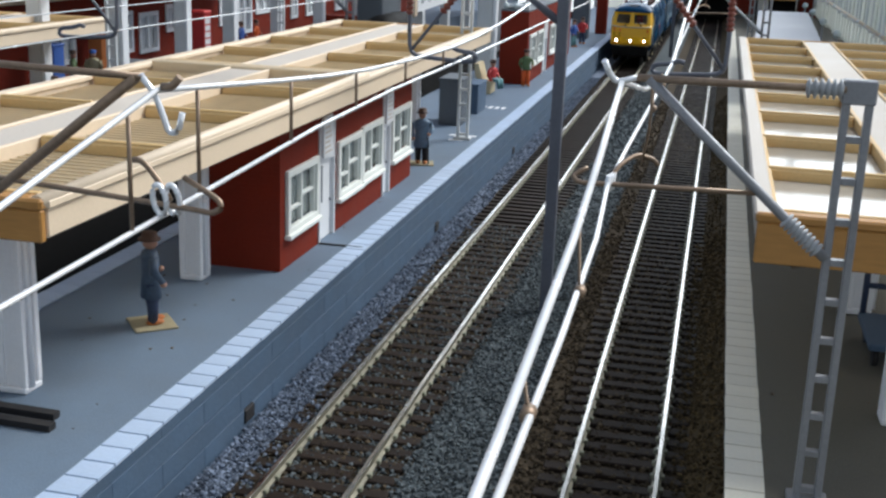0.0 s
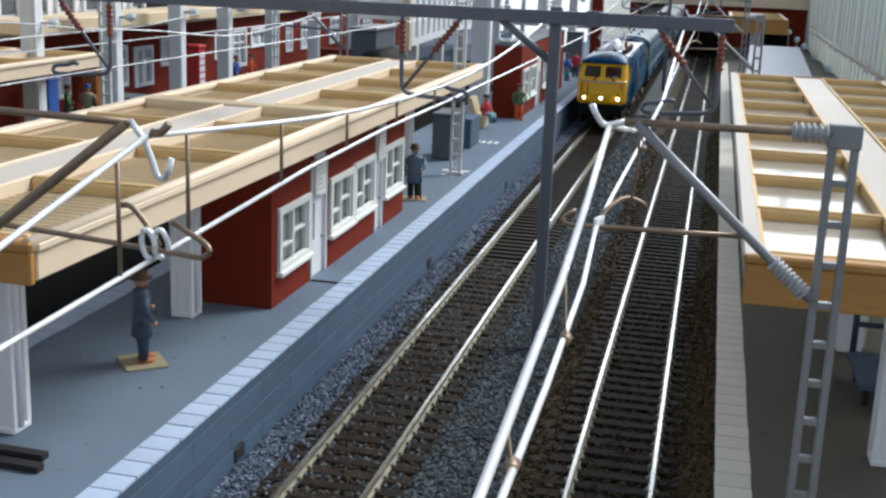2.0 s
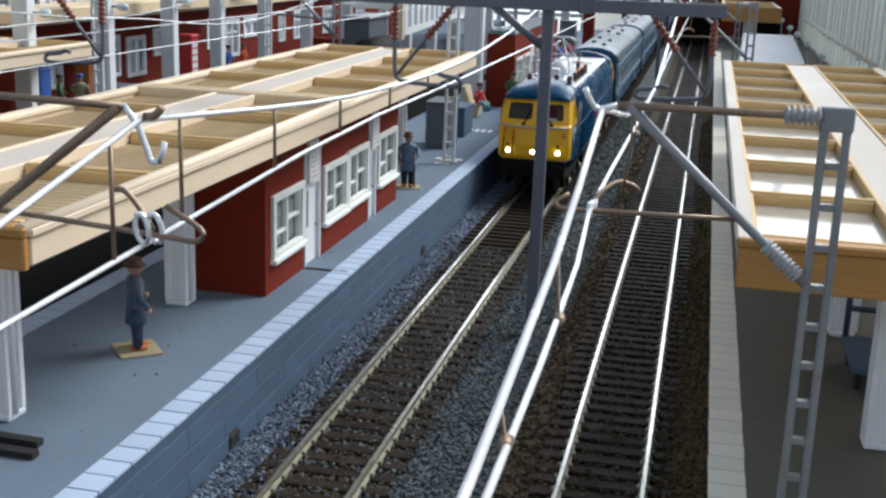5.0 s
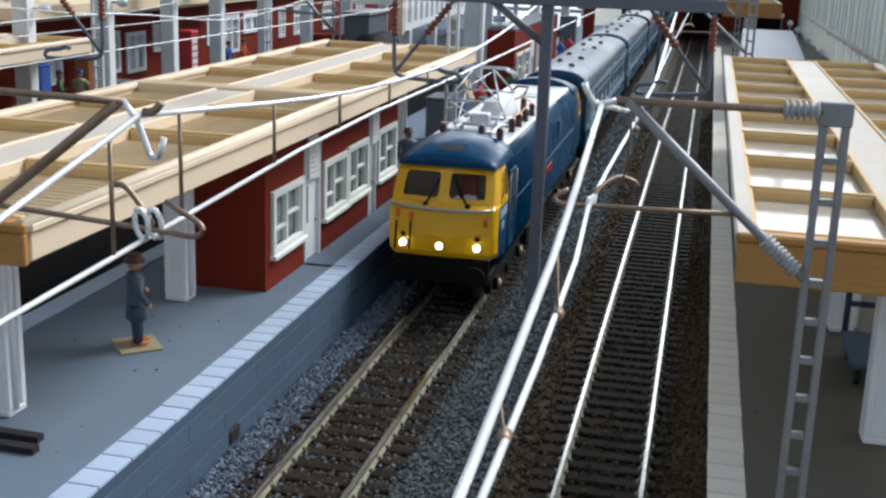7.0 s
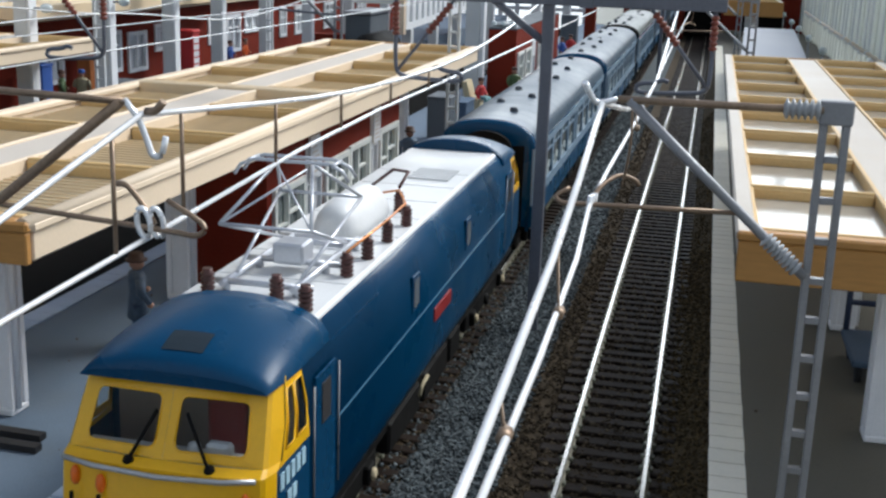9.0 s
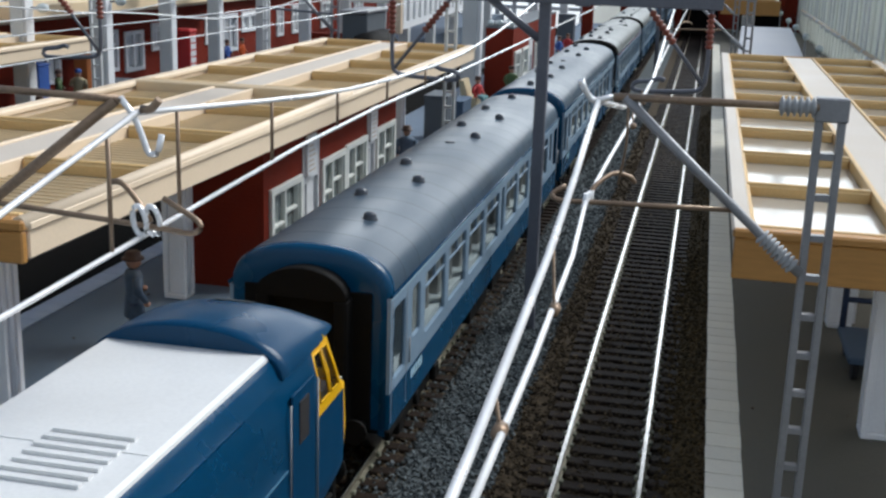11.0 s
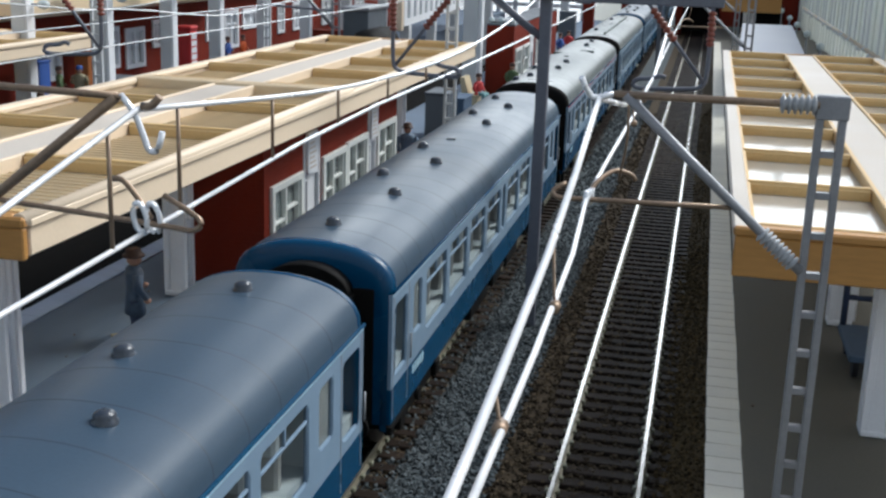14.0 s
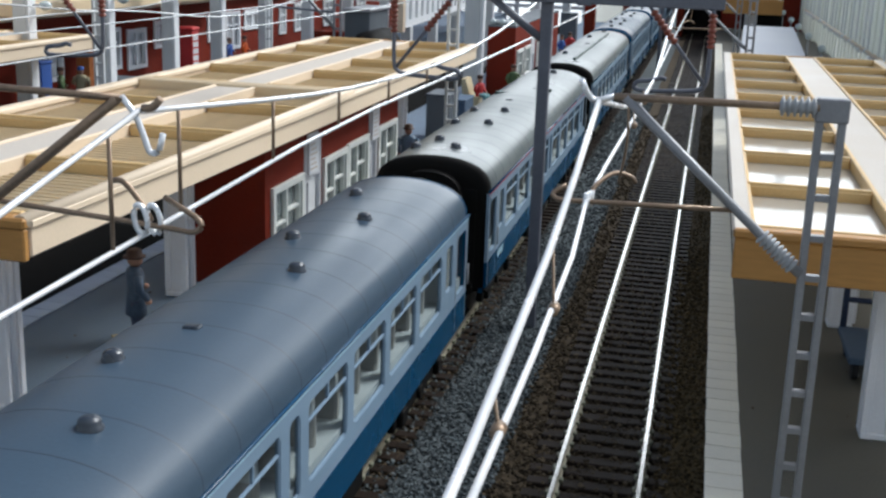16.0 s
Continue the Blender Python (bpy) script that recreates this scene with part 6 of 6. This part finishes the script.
part("screen", Shape().box(-160, -113, 1650, 1654, -5, 150, c=0.5), M_SLAT, fw)

# ---- right background: slatted white wall, pale platform slab, bridge ----
sw = thing("slatted_wall", 108, 640, FLOOR - 0.35, "weathered white slatted wall beside the platform", "wall")
slat = build("slat", Shape().box(-1.0, 1.0, -4.2, 4.2, 0, 132, c=0.4), M_SLAT)
part("frosted_sheet", Shape().box(116, 116.5, 640, 2000, FLOOR - 0.35, 150), M_FROST, sw)
for i in range(50):
    piece("slat", slat, sw, 111.5 + random.uniform(-0.3, 0.3), 648 + i * 26.5, FLOOR + random.uniform(0, 2))
# cream screen hanging in front of the slats, with a moulded lower edge
vs = thing("hanging_screen", 105, 700, 45, "cream white hanging screen with a moulded lower edge", "screen")
part("sheet", Shape().box(105.0, 105.5, 700, 1400, 46, 150), M_FROST, vs)
part("edge_moulding", Shape().tube([(104.6, 700, 45.5), (104.6, 1400, 45.5)], 1.5, 10), M_CREAM_PALE, vs)
for i in range(27):
    y = 706 + i * 26 + random.uniform(-5, 5)
    w = random.uniform(2.0, 5.5)
    part("batten", Shape().box(103.6, 104.9, y, y + w, 47, 150, c=0.3), M_WHITE if i % 3 else M_SLAT, vs)
for i in range(46):
    y = 705 + i * 15 + random.uniform(-3, 3)
    part("rosette", Shape().ball((103.6, y, 44.6 + random.uniform(-1, 1.4)), random.uniform(1.0, 2.0), 8), M_WHITE, vs)
for y in (790, 900, 1034, 1164, 1276, 1431):
    lp = thing("globe_lamp", 83, y, FLOOR - 0.35, "white globe lamp on a thin post", "lamp", "globe lamps")
    part("pole", Shape().tube([(83, y, FLOOR - 0.35), (83, y, 38)], 0.8, 8), M_STEEL, lp)
    part("globe", Shape().ball((83, y, 40), 3.0, 12), M_LENS, lp)

hut = thing("flat_roofed_shelter", 41, 690, FLOOR - 0.35, "platform shelter with a pale bluish white flat roof", "shelter")
part("roof", Shape().loft([[(19.5, 688, 48.6), (57, 706, 48.6), (66.5, 978, 48.6), (28, 974, 48.6)], [(19.5, 688, 50), (57, 706, 50), (66.5, 978, 50), (28, 974, 50)]], 0, False), M_PALEROOF, hut)
for x, y in ((24, 700), (54, 716), (32, 962), (61, 965)):
    part("leg", Shape().box(x - 2, x + 2, y - 2, y + 2, FLOOR - 0.35, 48.5, c=0.3), M_STEEL, hut)

canopy("distant_canopy", 13, 75, 1300, 1500, 58.0, 5, 44.0, (M_CREAM_PALE, M_OCHRE, M_STRIP_R, M_GLAZE_R), "cream timber canopy further down the side platform", 5.5, 15.0)
for y in (1325, 1400, 1475):
    column(44, y, 54.2, "distant canopy columns")
br = thing("road_bridge", -20, 1560, -5, "dark brick road bridge with arched openings across the far end", "bridge")
for x0, x1 in ((-112, -100), (-42, -34), (14, 40), (95, 260)):
    part("pier", Shape().box(x0, x1, 1560, 1640, -5, 62, c=0.8), M_RED, br)
part("deck", Shape().box(-112, 260, 1556, 1644, 62, 86, c=0.8), M_CREAM_PALE, br)
part("parapet", Shape().box(-112, 260, 1554, 1558, 86, 104, c=0.5), M_RED, br)
def spandrel(x0, x1):
    top = [(x0, 62.5), (x1, 62.5)]
    c, r = (x0 + x1) / 2, (x1 - x0) / 2
    pts = [(c + r * math.cos(a), 22 + 36 * math.sin(a)) for a in np.linspace(0, math.pi, 14)]
    s = Shape()
    for i in range(len(pts) - 1):
        (xa, za), (xb, zb) = pts[i], pts[i + 1]
        for yy_ in (1561, 1639):
            s.quad([(xa, yy_, za), (xb, yy_, zb), (xb, yy_, 62.5), (xa, yy_, 62.5)])
        s.quad([(xa, 1561, za), (xb, 1561, zb), (xb, 1639, zb), (xa, 1639, za)])
    part("arch_ring", s, M_RED, br)
# black sheets set in two arches in place of the tunnel's own darkness
for a, b in ((-34, 14), (40, 95)):
    part("dark_infill", Shape().box(a, b, 1628, 1632, -5, 62), M_DARK, br)
for a, b in ((-34, 14), (40, 95)):
    spandrel(a, b)
solo("window_view", Shape().box(-420, -160, 1668, 1670, -5, 170), M_SKYGLOW, (-200, 1668, -5), "bright daylight seen beyond the far bridge", kind="structure")
# added wall, never in view: cuts sky from behind, returns sunlight to near faces
solo("wall_behind", Shape().box(-2500, 2500, -620, -600, -5, 2200), M_BOUNCE, (0, -600, -5), "unseen pale wall added behind camera, blocking sky and bouncing light", kind="structure")
rw = thing("wall_far", 0, 3700, -5, "room wall with a wide window beyond the layout", kind="structure")
for nm, q in (("wall_below", (-2500, 2500, 3700, 3800, -5, 480)), ("wall_above", (-2500, 2500, 3700, 3800, 1520, 2300)), ("wall_side", (-2500, -1120, 3700, 3800, 480, 1520)), ("wall_side", (920, 2500, 3700, 3800, 480, 1520))):
    part(nm, Shape().box(*q), M_ROOMWALL, rw)
for x in (-1120, -440, 240, 900):
    part("window_bar", Shape().box(x, x + 30, 3720, 3760, 480, 1520, c=3), M_WHITE, rw)
solo("backdrop", Shape().box(-2500, 2500, 3690, 3698, -5, 60), M_BOXGREY, (0, 3700, -5), "plain dark grey board closing the far end", kind="structure")

# ---- motion of the train ----
SPEED, FRONT = 92.03, 965.8
def motions():
    rows = lambda off: [(t, pose((TRACK_L - 0.4) * U, (FRONT + off - SPEED * t) * U, 0)) for t in (0.0, 4.0, 8.0, 12.0, 16.0)]
    walk(loco, rows(1.2))
    for i, c in enumerate(COACHES):
        walk(c, rows(242.0 + 285.5 * i + (12.0, 3.5, 4.0, 3.0, 3.0, 3.0, 3.0)[i]))

motions()
